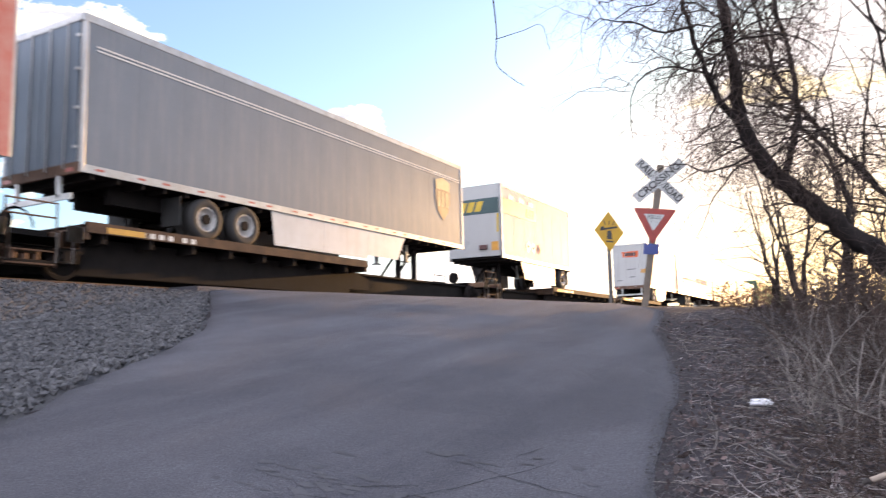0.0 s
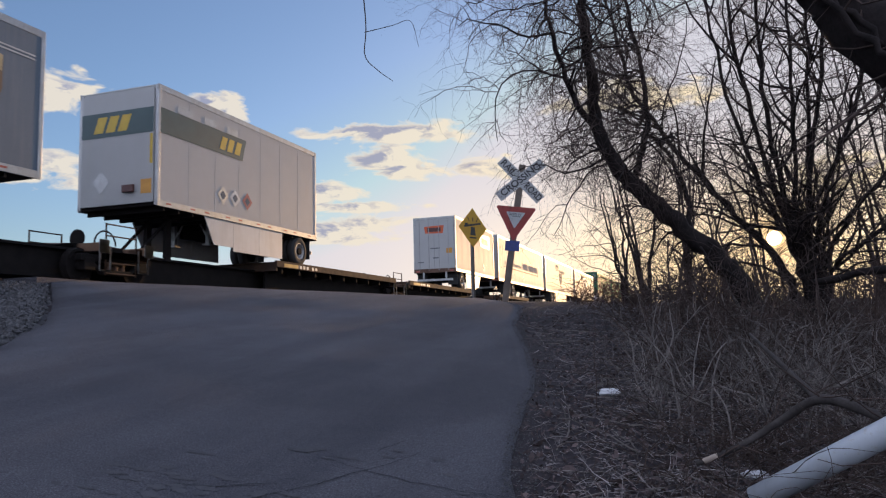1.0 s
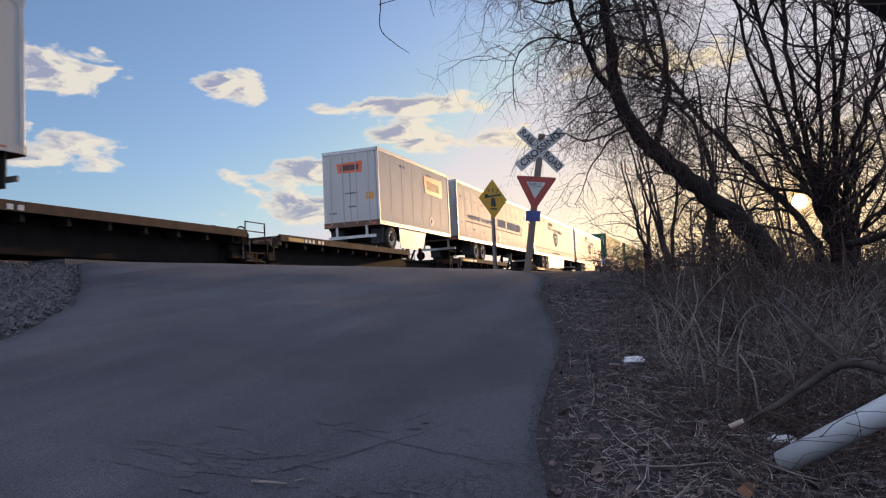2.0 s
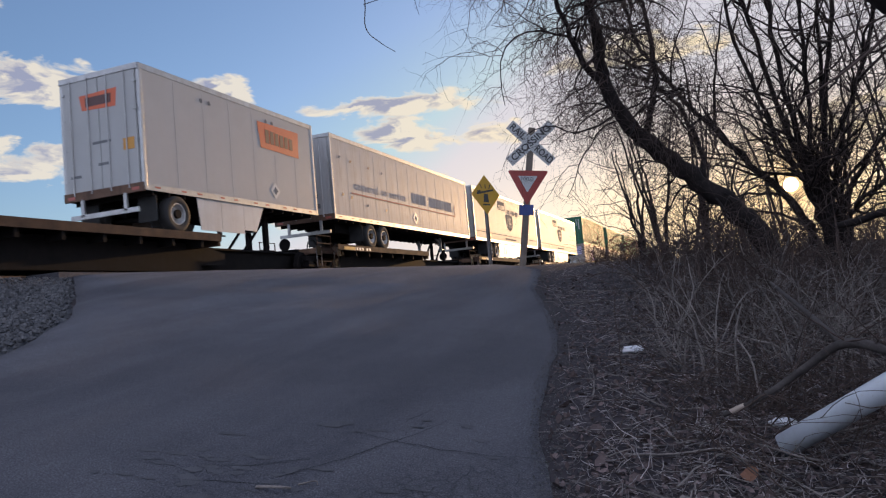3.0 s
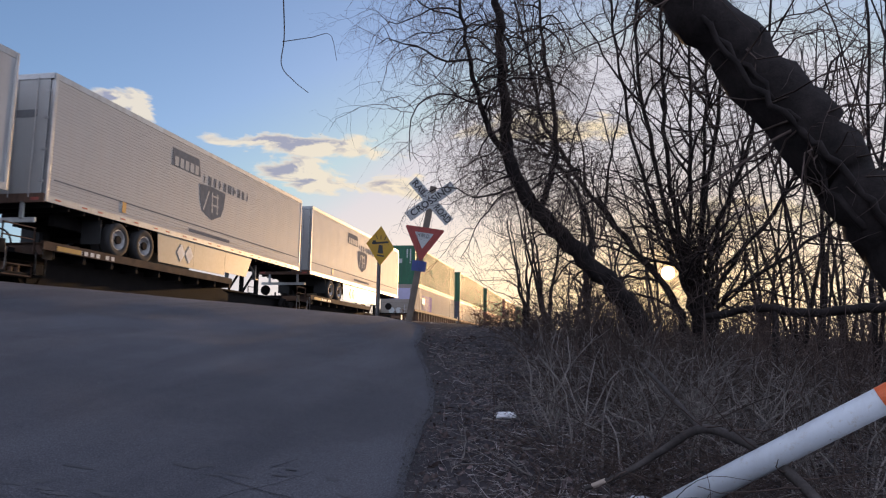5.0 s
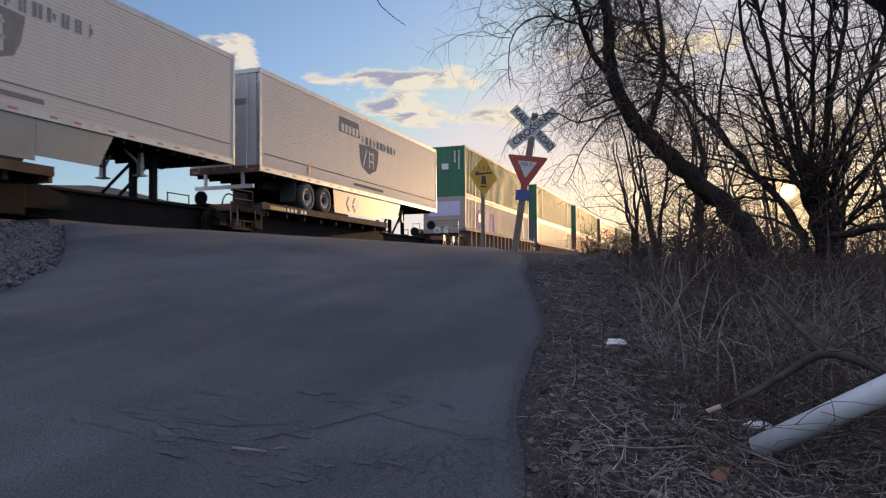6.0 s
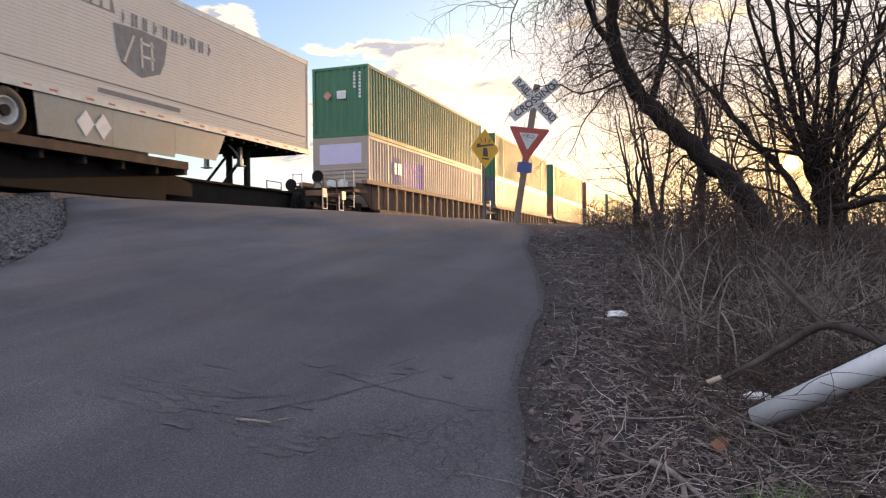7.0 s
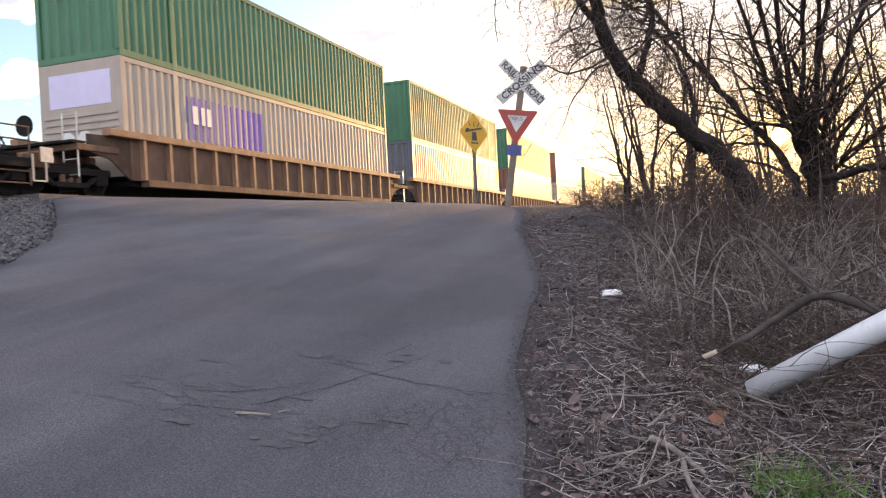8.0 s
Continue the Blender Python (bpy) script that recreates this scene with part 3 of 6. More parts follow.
def trailer(label, s, length, skin, nose_near, panels="plain", axles=2, axle_at=3.0, skirt=None, skirt_span=(4.3, 11.0), rail_mat="alu", end_mat=None):
    """A box trailer: origin on the deck at its near end, y to its far end, +x the side of the road."""
    t = new("box_trailer")
    tagged(t, label, "trailer", "trailers on the train")
    L, W, Z0, Z1, R = length, 1.30, 1.02, 4.29, 0.50
    bm = boxes((-W + 0.02, W - 0.02, 0.03, L - 0.03, Z0 + 0.14, Z1 - 0.05))
    part("body", bm, end_mat or skin, t)
    roof = boxes((-W + 0.01, W - 0.01, 0.02, L - 0.02, Z1 - 0.055, Z1 - 0.005), bevel=0.015)
    part("roof", roof, skin, t)
    for side in (-1, 1):
        def strip(name, z0, z1, out, mat):
            a, b = sorted((side * (W - 0.03), side * (W + out)))
            return part(name, boxes((a, b, 0.0, L, z0, z1), bevel=0.006), mat, t)
        strip("top_rail", Z1 - 0.16, Z1, 0.012, M[rail_mat])
        strip("bottom_rail", Z0, Z0 + 0.17, 0.014, M[rail_mat])
        for y0 in (0.0, L - 0.10):
            a, b = sorted((side * (W - 0.09), side * (W + 0.016)))
            part("corner_post", boxes((a, b, y0, y0 + 0.10, Z0 + 0.02, Z1 - 0.01), bevel=0.012), M[rail_mat], t)
    # side sheets
    first = None
    count = round((L - 0.2) / 1.22)
    wide = (L - 0.2) / count
    for side in (1, -1):
        for i in range(count):
            if first is None:
                bm = bmesh.new()
                if panels == "ribbed":
                    rows = 34
                    step = (Z1 - 0.16 - Z0 - 0.17) / rows
                    line = []
                    for k in range(rows):
                        z = Z0 + 0.17 + k * step
                        line += [(0.005, z), (0.005, z + step * 0.72), (0.002, z + step * 0.78), (0.002, z + step * 0.95)]
                    line.append((0.005, Z1 - 0.16))
                    near = [bm.verts.new((x, 0, z)) for x, z in line]
                    far = [bm.verts.new((x, wide, z)) for x, z in line]
                    for k in range(len(line) - 1):
                        bm.faces.new((near[k], far[k], far[k + 1], near[k + 1]))
                else:
                    box(bm, -0.008, 0.002, 0.0015, wide - 0.0015, Z0 + 0.17, Z1 - 0.16)
                    if panels == "plain":
                        box(bm, -0.008, 0.0045, wide - 0.03, wide - 0.0015, Z0 + 0.17, Z1 - 0.16)
                first = part("side_panel", bm, skin, t)
                first.matrix_basis = pose(W, 0.1, 0)
            else:
                again(first, t, pose(side * W, 0.1 + i * wide + (0 if side > 0 else wide), 0, 0, 0, 0 if side > 0 else 180))
    # reflective strips on the lower rail
    mark = None
    for i in range(int(L / 0.82)):
        y = 0.35 + i * 0.82 + (0.18 if i % 2 else 0.0)
        if y > L - 0.4:
            break
        if mark is None:
            mark = part("reflector", boxes((W + 0.0145, W + 0.0185, 0, 0.2, Z0 + 0.07, Z0 + 0.115)), M["red_mark"], t)
            mark.location.y = y
        else:
            again(mark, t, pose(0, y, 0))
    # doors with lock rods at the rear end, a ribbed nose at the other
    rear, sign = (L, 1) if nose_near else (0.0, -1)
    front = 0.0 if nose_near else L
    for x0 in (-W + 0.1, 0.01):
        a, b = sorted((rear, rear + sign * 0.03))
        door = part("door", boxes((x0, x0 + W - 0.11, a, b, Z0 + 0.2, Z1 - 0.17), bevel=0.008), skin, t)
        for dx in (0.28, 0.86):
            part("lock_rod", rod(bmesh.new(), (x0 + dx, rear + sign * 0.055, Z0 + 0.1), (x0 + dx, rear + sign * 0.055, Z1 - 0.12), 0.017, 6), M["alu"], door)
        for z in (1.5, 2.3, 3.1, 3.8):
            edge = x0 + (0.03 if x0 < 0 else W - 0.14)
            part("hinge", boxes((edge - 0.05, edge + 0.05, min(rear, rear + sign * 0.05), max(rear, rear + sign * 0.05), z, z + 0.06)), M["alu"], door)
    a, b = sorted((rear - sign * 0.02, rear + sign * 0.04))
    part("rear_header", boxes((-W, W, a, b, Z1 - 0.16, Z1 - 0.01), bevel=0.008), M[rail_mat], t)
    part("rear_sill", boxes((-W, W, a, b, Z0 - 0.03, Z0 + 0.2), bevel=0.008), M["rust"], t)
    part("rear_guard", boxes((-1.1, 1.1, a, b, 0.50, 0.62), (-0.75, -0.65, a, b, 0.55, Z0), (0.65, 0.75, a, b, 0.55, Z0)), M["alu"], t)
    for x in (-1.05, 1.05):
        part("tail_lamp", boxes((x - 0.12, x + 0.12, a - 0.005, b + 0.005, Z0 + 0.02, Z0 + 0.10)), M["red_mark"], t)
    a, b = sorted((front, front + (0.03 if not nose_near else -0.03)))
    part("nose_panel", boxes((-W + 0.1, W - 0.1, a, b, Z0 + 0.1, Z1 - 0.1), bevel=0.01), end_mat or skin, t)
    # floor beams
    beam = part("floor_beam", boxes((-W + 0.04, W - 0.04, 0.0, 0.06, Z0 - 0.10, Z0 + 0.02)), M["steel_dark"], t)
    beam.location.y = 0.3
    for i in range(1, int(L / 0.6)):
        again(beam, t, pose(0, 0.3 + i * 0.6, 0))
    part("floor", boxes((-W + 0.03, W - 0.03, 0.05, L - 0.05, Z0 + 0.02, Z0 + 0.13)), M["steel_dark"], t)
    at = lambda d: (L - d) if nose_near else d
    # running gear
    sub = boxes((-0.62, -0.45, min(at(1.2), at(5.2)), max(at(1.2), at(5.2)), 0.62, Z0), (0.45, 0.62, min(at(1.2), at(5.2)), max(at(1.2), at(5.2)), 0.62, Z0))
    part("slider_frame", sub, M["steel_dark"], t)
    for i in range(axles):
        y = at(axle_at + i * 1.25)
        axle = part("axle", rod(bmesh.new(), (-0.95, y, R), (0.95, y, R), 0.075, 10), M["steel_dark"], t)
        for side in (-1, 1):
            road_wheel(t, side * 1.27, y, R, side)
    for side in (-1, 1):
        y = at(axle_at - 0.75)
        part("mud_flap", boxes((side * 0.95 - 0.3, side * 0.95 + 0.3, y - 0.01, y + 0.01, 0.28, Z0 - 0.08)), M["mud"], t)
    # landing legs and the stand that holds the nose
    for side in (-1, 1):
        y = at(L - 3.1)
        leg = boxes((side * 0.62 - 0.06, side * 0.62 + 0.06, y - 0.06, y + 0.06, 0.35, Z0), (side * 0.62 - 0.13, side * 0.62 + 0.13, y - 0.13, y + 0.13, 0.32, 0.36))
        rod(leg, (side * 0.62, y, 0.5), (side * 0.3, y, Z0), 0.03, 6)
        rod(leg, (side * 0.62, y, 0.6), (side * 0.62, y + (0.7 if nose_near else -0.7), Z0), 0.03, 6)
        part("landing_leg", leg, M["skirt_grey"], t)
    if skirt:
        y0, y1 = sorted((at(skirt_span[0]), at(skirt_span[1])))
        step = (y1 - y0) / 3
        for side in (1, -1):
            m = Matrix(((0, -1, 0, side * (W - 0.03)), (1, 0, 0, 0), (0, 0, 1, 0), (0, 0, 0, 1)))
            for i in range(3):
                last = i == (0 if nose_near else 2)
                zb, lean = (0.24, 0.45) if last else (0.13, 0.0)
                ya, yb = y0 + i * step + 0.004, y0 + (i + 1) * step - 0.004
                low_a, low_b = (ya + lean, yb) if nose_near else (ya + (0.12 if i == 0 else 0), yb - lean)
                part("skirt_panel", plate(bmesh.new(), [(low_a, zb), (low_b, zb), (yb, Z0), (ya, Z0)], 0.02, m), skirt, t)
    TRAIN.append((t, s, DECK_Z))
    return t


SIDE = lambda y, z, out=0.012: Matrix(((0, 0, 1, 1.30 + out), (1, 0, 0, y), (0, 1, 0, z), (0, 0, 0, 1)))   # local x along the trailer, y up, z outwards


def decal(t, name, outline, mat, y, z, out=0.012, label="", thick=0.003, m=None):
    """A thin printed shape on the side (or at m): outline in x along, y up."""
    m = m or SIDE(y, z, out)
    bm = bmesh.new()
    face = bm.faces.new([bm.verts.new(m @ Vector((a, b, 0))) for a, b in outline])
    got = bmesh.ops.extrude_face_region(bm, geom=[face])
    shift = m.to_3x3() @ Vector((0, 0, thick))
    bmesh.ops.translate(bm, verts=[v for v in got["geom"] if isinstance(v, bmesh.types.BMVert)], vec=shift)
    bmesh.ops.recalc_face_normals(bm, faces=bm.faces)
    return part(name, bm, mat, t, label)


def rect(w, h, lean=0.0, x=0.0, y=0.0):
    return [(x - w / 2 - lean, y - h / 2), (x + w / 2 - lean, y - h / 2), (x + w / 2 + lean, y + h / 2), (x - w / 2 + lean, y + h / 2)]


def end_m(y, out, flip):
    """A matrix for shapes on the near end: x along the trailer's width, y up, z towards -y."""
    return Matrix(((1, 0, 0, 0), (0, 0, -1, y - out), (0, 1, 0, 0), (0, 0, 0, 1)))


SHIELD = [(-0.42, 0.55), (0.0, 0.66), (0.42, 0.55), (0.42, 0.0), (0.3, -0.36), (0.0, -0.62), (-0.3, -0.36), (-0.42, 0.0)]


def placard(t, y, z, size=0.2, mat="sign_white"):
    p = decal(t, "placard", [(-size, 0), (0, -size), (size, 0), (0, size)], M[mat], y, z, 0.012, "diamond hazard placard holder")
    decal(p, "placard_face", [(-size * 0.5, 0), (0, -size * 0.5), (size * 0.5, 0), (0, size * 0.5)], M["grey_print"], y, z, 0.016)


def build_trailers():
    t = trailer("white box trailer with red edge trim on a flatcar", -8.55, 16.15, M["white"], False, skirt=M["skirt"])
    decal(t, "edge_band", rect(0.34, 3.1), M["red_line"], 15.93, 2.57, 0.0185, "red band along the trailer's end")
    decal(t, "lower_band", rect(15.4, 0.1), M["red_line"], 8.0, 1.22, 0.0185, "red line above the lower rail")

    t = trailer("silver-grey box trailer with a brown shield on a flatcar", 8.95, 16.15, M["silver"], False, panels="smooth", skirt=M["skirt"], skirt_span=(5.5, 12.0), axle_at=3.3, end_mat=M["silver"])
    for z in (3.58, 3.66):
        decal(t, "pinstripe", rect(15.6, 0.035), M["sign_white"], 8.1, z, 0.012, "thin white line along the side")
    s = decal(t, "shield", [(a * 1.25, b * 1.25) for a, b in SHIELD], M["brown_shield"], 14.6, 2.72, 0.012, "brown shield emblem with a tan top")
    decal(s, "shield_top", [(-0.5, 0.36), (0.5, 0.36), (0.52, 0.69), (0, 0.82), (-0.52, 0.69)], M["tan_print"], 14.6, 2.72, 0.017)
    for dx, w in ((-0.28, 0.14), (0.0, 0.16), (0.28, 0.14)):
        decal(s, "print_bar", rect(w, 0.55, 0.0), M["tan_print"], 14.6 + dx, 2.72, 0.017)

    t = trailer("cream-white short trailer with a dark green band and golden marks", 28.7, 8.53, M["white"], True, axles=1, axle_at=1.15, skirt=M["skirt"], skirt_span=(2.3, 6.5))
    decal(t, "band", [(-2.0, -0.34), (1.8, -0.34), (2.0, 0.34), (-2.0, 0.34)], M["green_band"], 2.02, 3.33, 0.012, "dark green band along the upper side")
    for dx in (0.0, 0.36, 0.74):
        decal(t, "golden_mark", rect(0.26, 0.40, 0.07), M["gold_print"], 2.85 + dx, 3.32, 0.017, "golden block mark on the band")
    m = end_m(-0.03, 0.004, 1)
    decal(t, "end_band", rect(2.38, 0.68, 0, 0, 3.33), M["green_band"], 0, 0, m=m, label="dark green band across the nose")
    for dx in (-0.55, -0.15, 0.25):
        decal(t, "golden_mark", rect(0.30, 0.44, 0.08, dx, 3.33), M["gold_print"], 0, 0, m=end_m(-0.03, 0.009, 1), label="golden block mark on the nose band")
    decal(t, "corner_plate", rect(0.34, 0.38, 0, 0.98, 1.55), M["orange_plate"], 0, 0, m=m, label="orange plate on the nose corner")
    decal(t, "corner_stripe", rect(0.09, 0.8, 0, 1.13, 2.55), M["gold_print"], 0, 0, m=m)
    decal(t, "nose_placard", [(-0.78, 1.75), (-0.5, 1.45), (-0.22, 1.75), (-0.5, 2.05)], M["alu"], 0, 0, m=m)
    part("gladhand_box", boxes((0.25, 0.62, -0.12, -0.03, 1.42, 1.62), bevel=0.02), M["badge_dark"], t, "dark connector box on the nose")
    for dy in (1.05, 2.2, 3.3):
        decal(t, "vent_plate", rect(0.55, 0.2), M["alu"], dy, 3.78, 0.012, "pale vent plate near the roof")
    for dy, mat in ((2.84, "alu"), (3.45, "sign_white"), (4.1, "red_line")):
        placard(t, dy, 1.75, 0.27, mat)

    t = trailer("white short trailer with an orange badge on its doors", 54.0, 8.53, M["white"], False, axles=1, axle_at=1.2, skirt=M["skirt"], skirt_span=(2.0, 5.2))
    badge = [(-1.22, 0.43), (1.22, 0.46), (1.16, -0.44), (-1.08, -0.40)]
    b = decal(t, "badge", badge, M["orange_badge"], 6.32, 3.36, 0.012, "orange trapezoid badge on the side")
    for k in range(6):
        decal(b, "badge_bar", rect(0.21, 0.44 - 0.012 * k), M["badge_dark"], 5.62 + 0.28 * k, 3.37 - 0.008 * k, 0.017, "dark red block on the badge")
    m = end_m(-0.03, 0.005, 1)
    b = decal(t, "door_badge", [(-0.62, 3.72), (0.62, 3.76), (0.56, 3.28), (-0.55, 3.32)], M["orange_badge"], 0, 0, m=m, label="red-orange badge on the doors")
    decal(b, "badge_bar", rect(0.85, 0.24, 0, 0, 3.52), M["badge_dark"], 0, 0, m=end_m(-0.03, 0.010, 1))
    decal(t, "door_plate", rect(0.36, 0.30, 0, 0.92, 2.25), M["orange_plate"], 0, 0, m=m, label="orange plate on the door")
    for x, z, w in ((0.05, 2.42, 0.6), (0.1, 1.85, 0.4), (-0.85, 1.62, 0.36)):
        decal(t, "print_bar", rect(w, 0.07, 0, x, z), M["grey_print"], 0, 0, m=m)
    for dy in (2.4, 2.75, 5.6, 5.95):
        decal(t, "vent_disc", [(0.07 * math.cos(a * 0.785), 0.07 * math.sin(a * 0.785)) for a in range(8)], M["grey_print"], dy, 3.86 if dy > 5 else 3.82)
    placard(t, 5.9, 1.62, 0.27)

    t = trailer("weathered white trailer streaked with grime and a red line", 63.8, 16.0, M["white_worn"], False, axle_at=3.06)
    decal(t, "side_line", rect(12.2, 0.06), M["red_line"], 7.6, 2.13, 0.012, "faded red line along the side")
    decal(t, "side_line_end", rect(0.06, 0.7, 0.05), M["red_line"], 13.75, 2.4, 0.012)
    lettering("c e n t e r e d   o n   s e r v i c e", 0.46, M["faded_print"], t, SIDE(4.4, 2.46, 0.012), "slogan", 0.86)
    for dx, w in ((0, 0.34), (0.42, 0.36), (0.84, 0.34), (1.22, 0.3), (1.95, 0.34), (2.35, 0.3), (2.72, 0.34), (3.1, 0.34), (3.4, 0.12), (3.75, 0.3), (4.1, 0.34), (4.45, 0.3)):
        decal(t, "print_bar", rect(w - 0.02, 0.5), M["faded_print"], 7.95 + dx * 1.16, 2.57, 0.012)
    placard(t, 8.0, 1.6, 0.3)
    m = end_m(-0.03, 0.005, 1)
    lettering("TL", 0.42, M["black_print"], t, end_m(-0.03, 0.006, 1) @ pose(0.35, 3.55, 0), "door_letters")
    for x, z, w, h in ((0.1, 2.38, 0.9, 0.05), (0.12, 2.22, 0.85, 0.12), (0.1, 2.08, 0.7, 0.05), (0.2, 1.92, 0.9, 0.14), (0.55, 1.55, 0.4, 0.18)):
        decal(t, "print_bar", rect(w, h, 0, x, z), M["grey_print"], 0, 0, m=m)
    for i, (y, z) in enumerate(((0.7, 3.45), (1.6, 3.4), (3.2, 3.35), (4.5, 3.3), (0.75, 2.0), (1.5, 1.95), (2.9, 1.75), (4.7, 1.7))):
        decal(t, "scuff_patch", rect(0.14, 0.1, 0.03), M["badge_dark"] if i % 3 else M["grey_print"], y, z, 0.012)

    for s in (81.0, 98.4):
        t = trailer("white ribbed refrigerated trailer with a grey shield on its side", s, 16.1, M["reefer"], False, panels="ribbed", skirt=M["skirt_grey"], skirt_span=(4.9, 11.4), axle_at=3.0, end_mat=M["silver"])
        decal(t, "lower_seam", rect(15.6, 0.035), M["grey_print"], 8.05, 1.6, 0.008, "dark seam along the lower side")
        b = decal(t, "shield", [(-0.92, 0.46), (0.0, 0.52), (0.92, 0.46), (0.82, -0.1), (0.66, -0.42), (0.0, -0.66), (-0.66, -0.42), (-0.82, -0.1)], M["grey_print"], 8.0, 2.6, 0.008, "dark grey shield emblem")
        for a in (-0.42, 0.0, 0.36):
            decal(b, "shield_line", rect(0.07, 0.72, 0.16 if a < 0 else -0.02, a, -0.04), M["reefer"], 8.0, 2.6, 0.013)
        for a, h in ((0.18, 0.26), (0.2, -0.14)):
            decal(b, "shield_line", rect(0.5, 0.06, 0, a, h * 0.8), M["reefer"], 8.0, 2.6, 0.013)
        n = decal(t, "name_block", [(-0.9, -0.22), (0.88, -0.22), (0.74, 0.36), (-0.9, 0.36)], M["grey_print"], 6.25, 3.5, 0.008, "grey block of print on the side")
        for i in range(5):
            decal(n, "print_bar", rect(0.22, 0.3), M["reefer"], 5.62 + i * 0.31, 3.46, 0.013)
        for i, w in enumerate((0.07, 0.2, 0.16, 0.12, 0.17, 0.24, 0.22, 0.2, 0.18, 0.1)):
            decal(t, "print_bar", rect(w * 0.45, 0.32, 0, -w * 0.27), M["grey_print"], 7.4 + i * 0.36, 3.29, 0.008)
            decal(t, "print_bar", rect(w * 0.4, 0.32 if i % 3 else 0.14, 0, w * 0.33), M["grey_print"], 7.4 + i * 0.36, 3.29, 0.008)
        decal(t, "print_bar", rect(2.8, 0.11), M["grey_print"], 8.0, 1.38, 0.008)
        for dy in (6.27, 6.78):
            decal(t, "skirt_diamond", [(-0.25, 0), (0, -0.3), (0.25, 0), (0, 0.3)], M["sign_white"], dy, 0.56, -0.024, "white diamond placard on the skirt")
        decal(t, "door_vent", rect(0.8, 0.2, 0, 0.5, 3.25), M["grey_print"], 0, 0, m=end_m(-0.03, 0.005, 1))
        decal(t, "side_tag", rect(0.18, 0.3), M["orange_plate"], 3.1, 1.45, 0.016)


def spine_unit(s0, s1, p0, p1, hitch):
    """One unit of an articulated spine car: origin on the deck line at s0."""
    u = new("spine_car")
    tagged(u, "rusty brown articulated spine car with a wheel platform", "rail car", "spine cars of the train")
    L, a, b = s1 - s0, p0 - s0, p1 - s0
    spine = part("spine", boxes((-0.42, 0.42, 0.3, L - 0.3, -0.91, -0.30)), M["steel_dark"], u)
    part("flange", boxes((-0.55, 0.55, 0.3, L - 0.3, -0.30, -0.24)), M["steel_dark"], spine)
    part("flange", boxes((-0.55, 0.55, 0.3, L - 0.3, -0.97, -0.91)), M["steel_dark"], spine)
    plat = part("wheel_platform", boxes((-1.38, 1.38, a, b, -0.06, 0.0), (1.30, 1.40, a, b, -0.17, 0.04), (-1.40, -1.30, a, b, -0.17, 0.04), (-1.35, 1.35, a, a + 0.1, -0.3, -0.02), (-1.35, 1.35, b - 0.1, b, -0.3, -0.02)), M["deck"], u)
    beam, k = None, a + 0.4
    while k < b - 0.2:
        if beam is None:
            beam = part("cross_beam", boxes((-1.32, 1.32, 0, 0.1, -0.36, -0.06)), M["steel_dark"], plat)
            beam.location.y = k
        else:
            again(beam, plat, pose(0, k, 0))
        k += 1.15
    # deep sills and brackets added to close the gap; near-black colour carries the shade
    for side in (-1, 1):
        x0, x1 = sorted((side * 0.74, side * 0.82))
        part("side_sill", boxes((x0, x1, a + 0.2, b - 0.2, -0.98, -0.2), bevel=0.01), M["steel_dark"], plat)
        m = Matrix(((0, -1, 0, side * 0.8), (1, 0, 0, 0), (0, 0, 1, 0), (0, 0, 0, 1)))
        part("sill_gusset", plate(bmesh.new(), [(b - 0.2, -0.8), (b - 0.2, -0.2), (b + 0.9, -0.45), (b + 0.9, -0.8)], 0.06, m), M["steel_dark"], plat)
    # end frames, steps and brake gear over the trucks
    for q in (0.0, L):
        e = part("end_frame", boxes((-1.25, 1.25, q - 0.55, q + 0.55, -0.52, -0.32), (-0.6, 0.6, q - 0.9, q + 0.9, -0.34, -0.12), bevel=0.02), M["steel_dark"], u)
        for x in (-1.2, 1.2):
            for dy in (-0.5, 0.5):
                part("step_rail", rod(bmesh.new(), (x, q + dy, -0.9), (x, q + dy, 0.35), 0.022, 6), M["rust"], e)
            for z in (-0.85, -0.6, 0.05, 0.33):
                part("step_rung", rod(bmesh.new(), (x, q - 0.5, z), (x, q + 0.5, z), 0.018, 6), M["rust"], e)
        hose = bmesh.new()
        for k2 in range(9):
            p0, p1 = k2 / 9 * math.pi, (k2 + 1) / 9 * math.pi
            rod(hose, (0.7, q - 0.35 * math.cos(p0), -0.1 + 0.35 * math.sin(p0)), (0.7, q - 0.35 * math.cos(p1), -0.1 + 0.35 * math.sin(p1)), 0.022, 6)
        part("brake_hose", hose, M["rubber"], e)
        part("brake_wheel", rod(bmesh.new(), (-0.9, q + 0.7, 0.25), (-0.9, q + 0.74, 0.25), 0.24, 14), M["steel_dark"], e)
        for dy in (-0.78, 0.72):
            beam_end = part("buffer_beam", boxes((-1.36, 1.36, q + dy, q + dy + 0.12, -0.34, -0.14), bevel=0.012), M["rib"], e, "rust-brown cross beam")
            part("uncoupling_plate", boxes((1.362, 1.372, q + dy - 0.10, q + dy + 0.22, -0.40, -0.08), bevel=0.003), M["rim"], beam_end, "pale worn plate")
        for dy in (-0.66, 0.6):
            part("stirrup", boxes((1.33, 1.36, q + dy - 0.18, q + dy - 0.15, -0.80, -0.25), (1.33, 1.36, q + dy + 0.15, q + dy + 0.18, -0.80, -0.25), (1.33, 1.36, q + dy - 0.18, q + dy + 0.18, -0.82, -0.79)), M["rim"], e, "pale step iron")
        part("valve_box", boxes((0.85, 1.2, q + 0.62, q + 1.0, -0.5, -0.18), bevel=0.02), M["rust"], e)
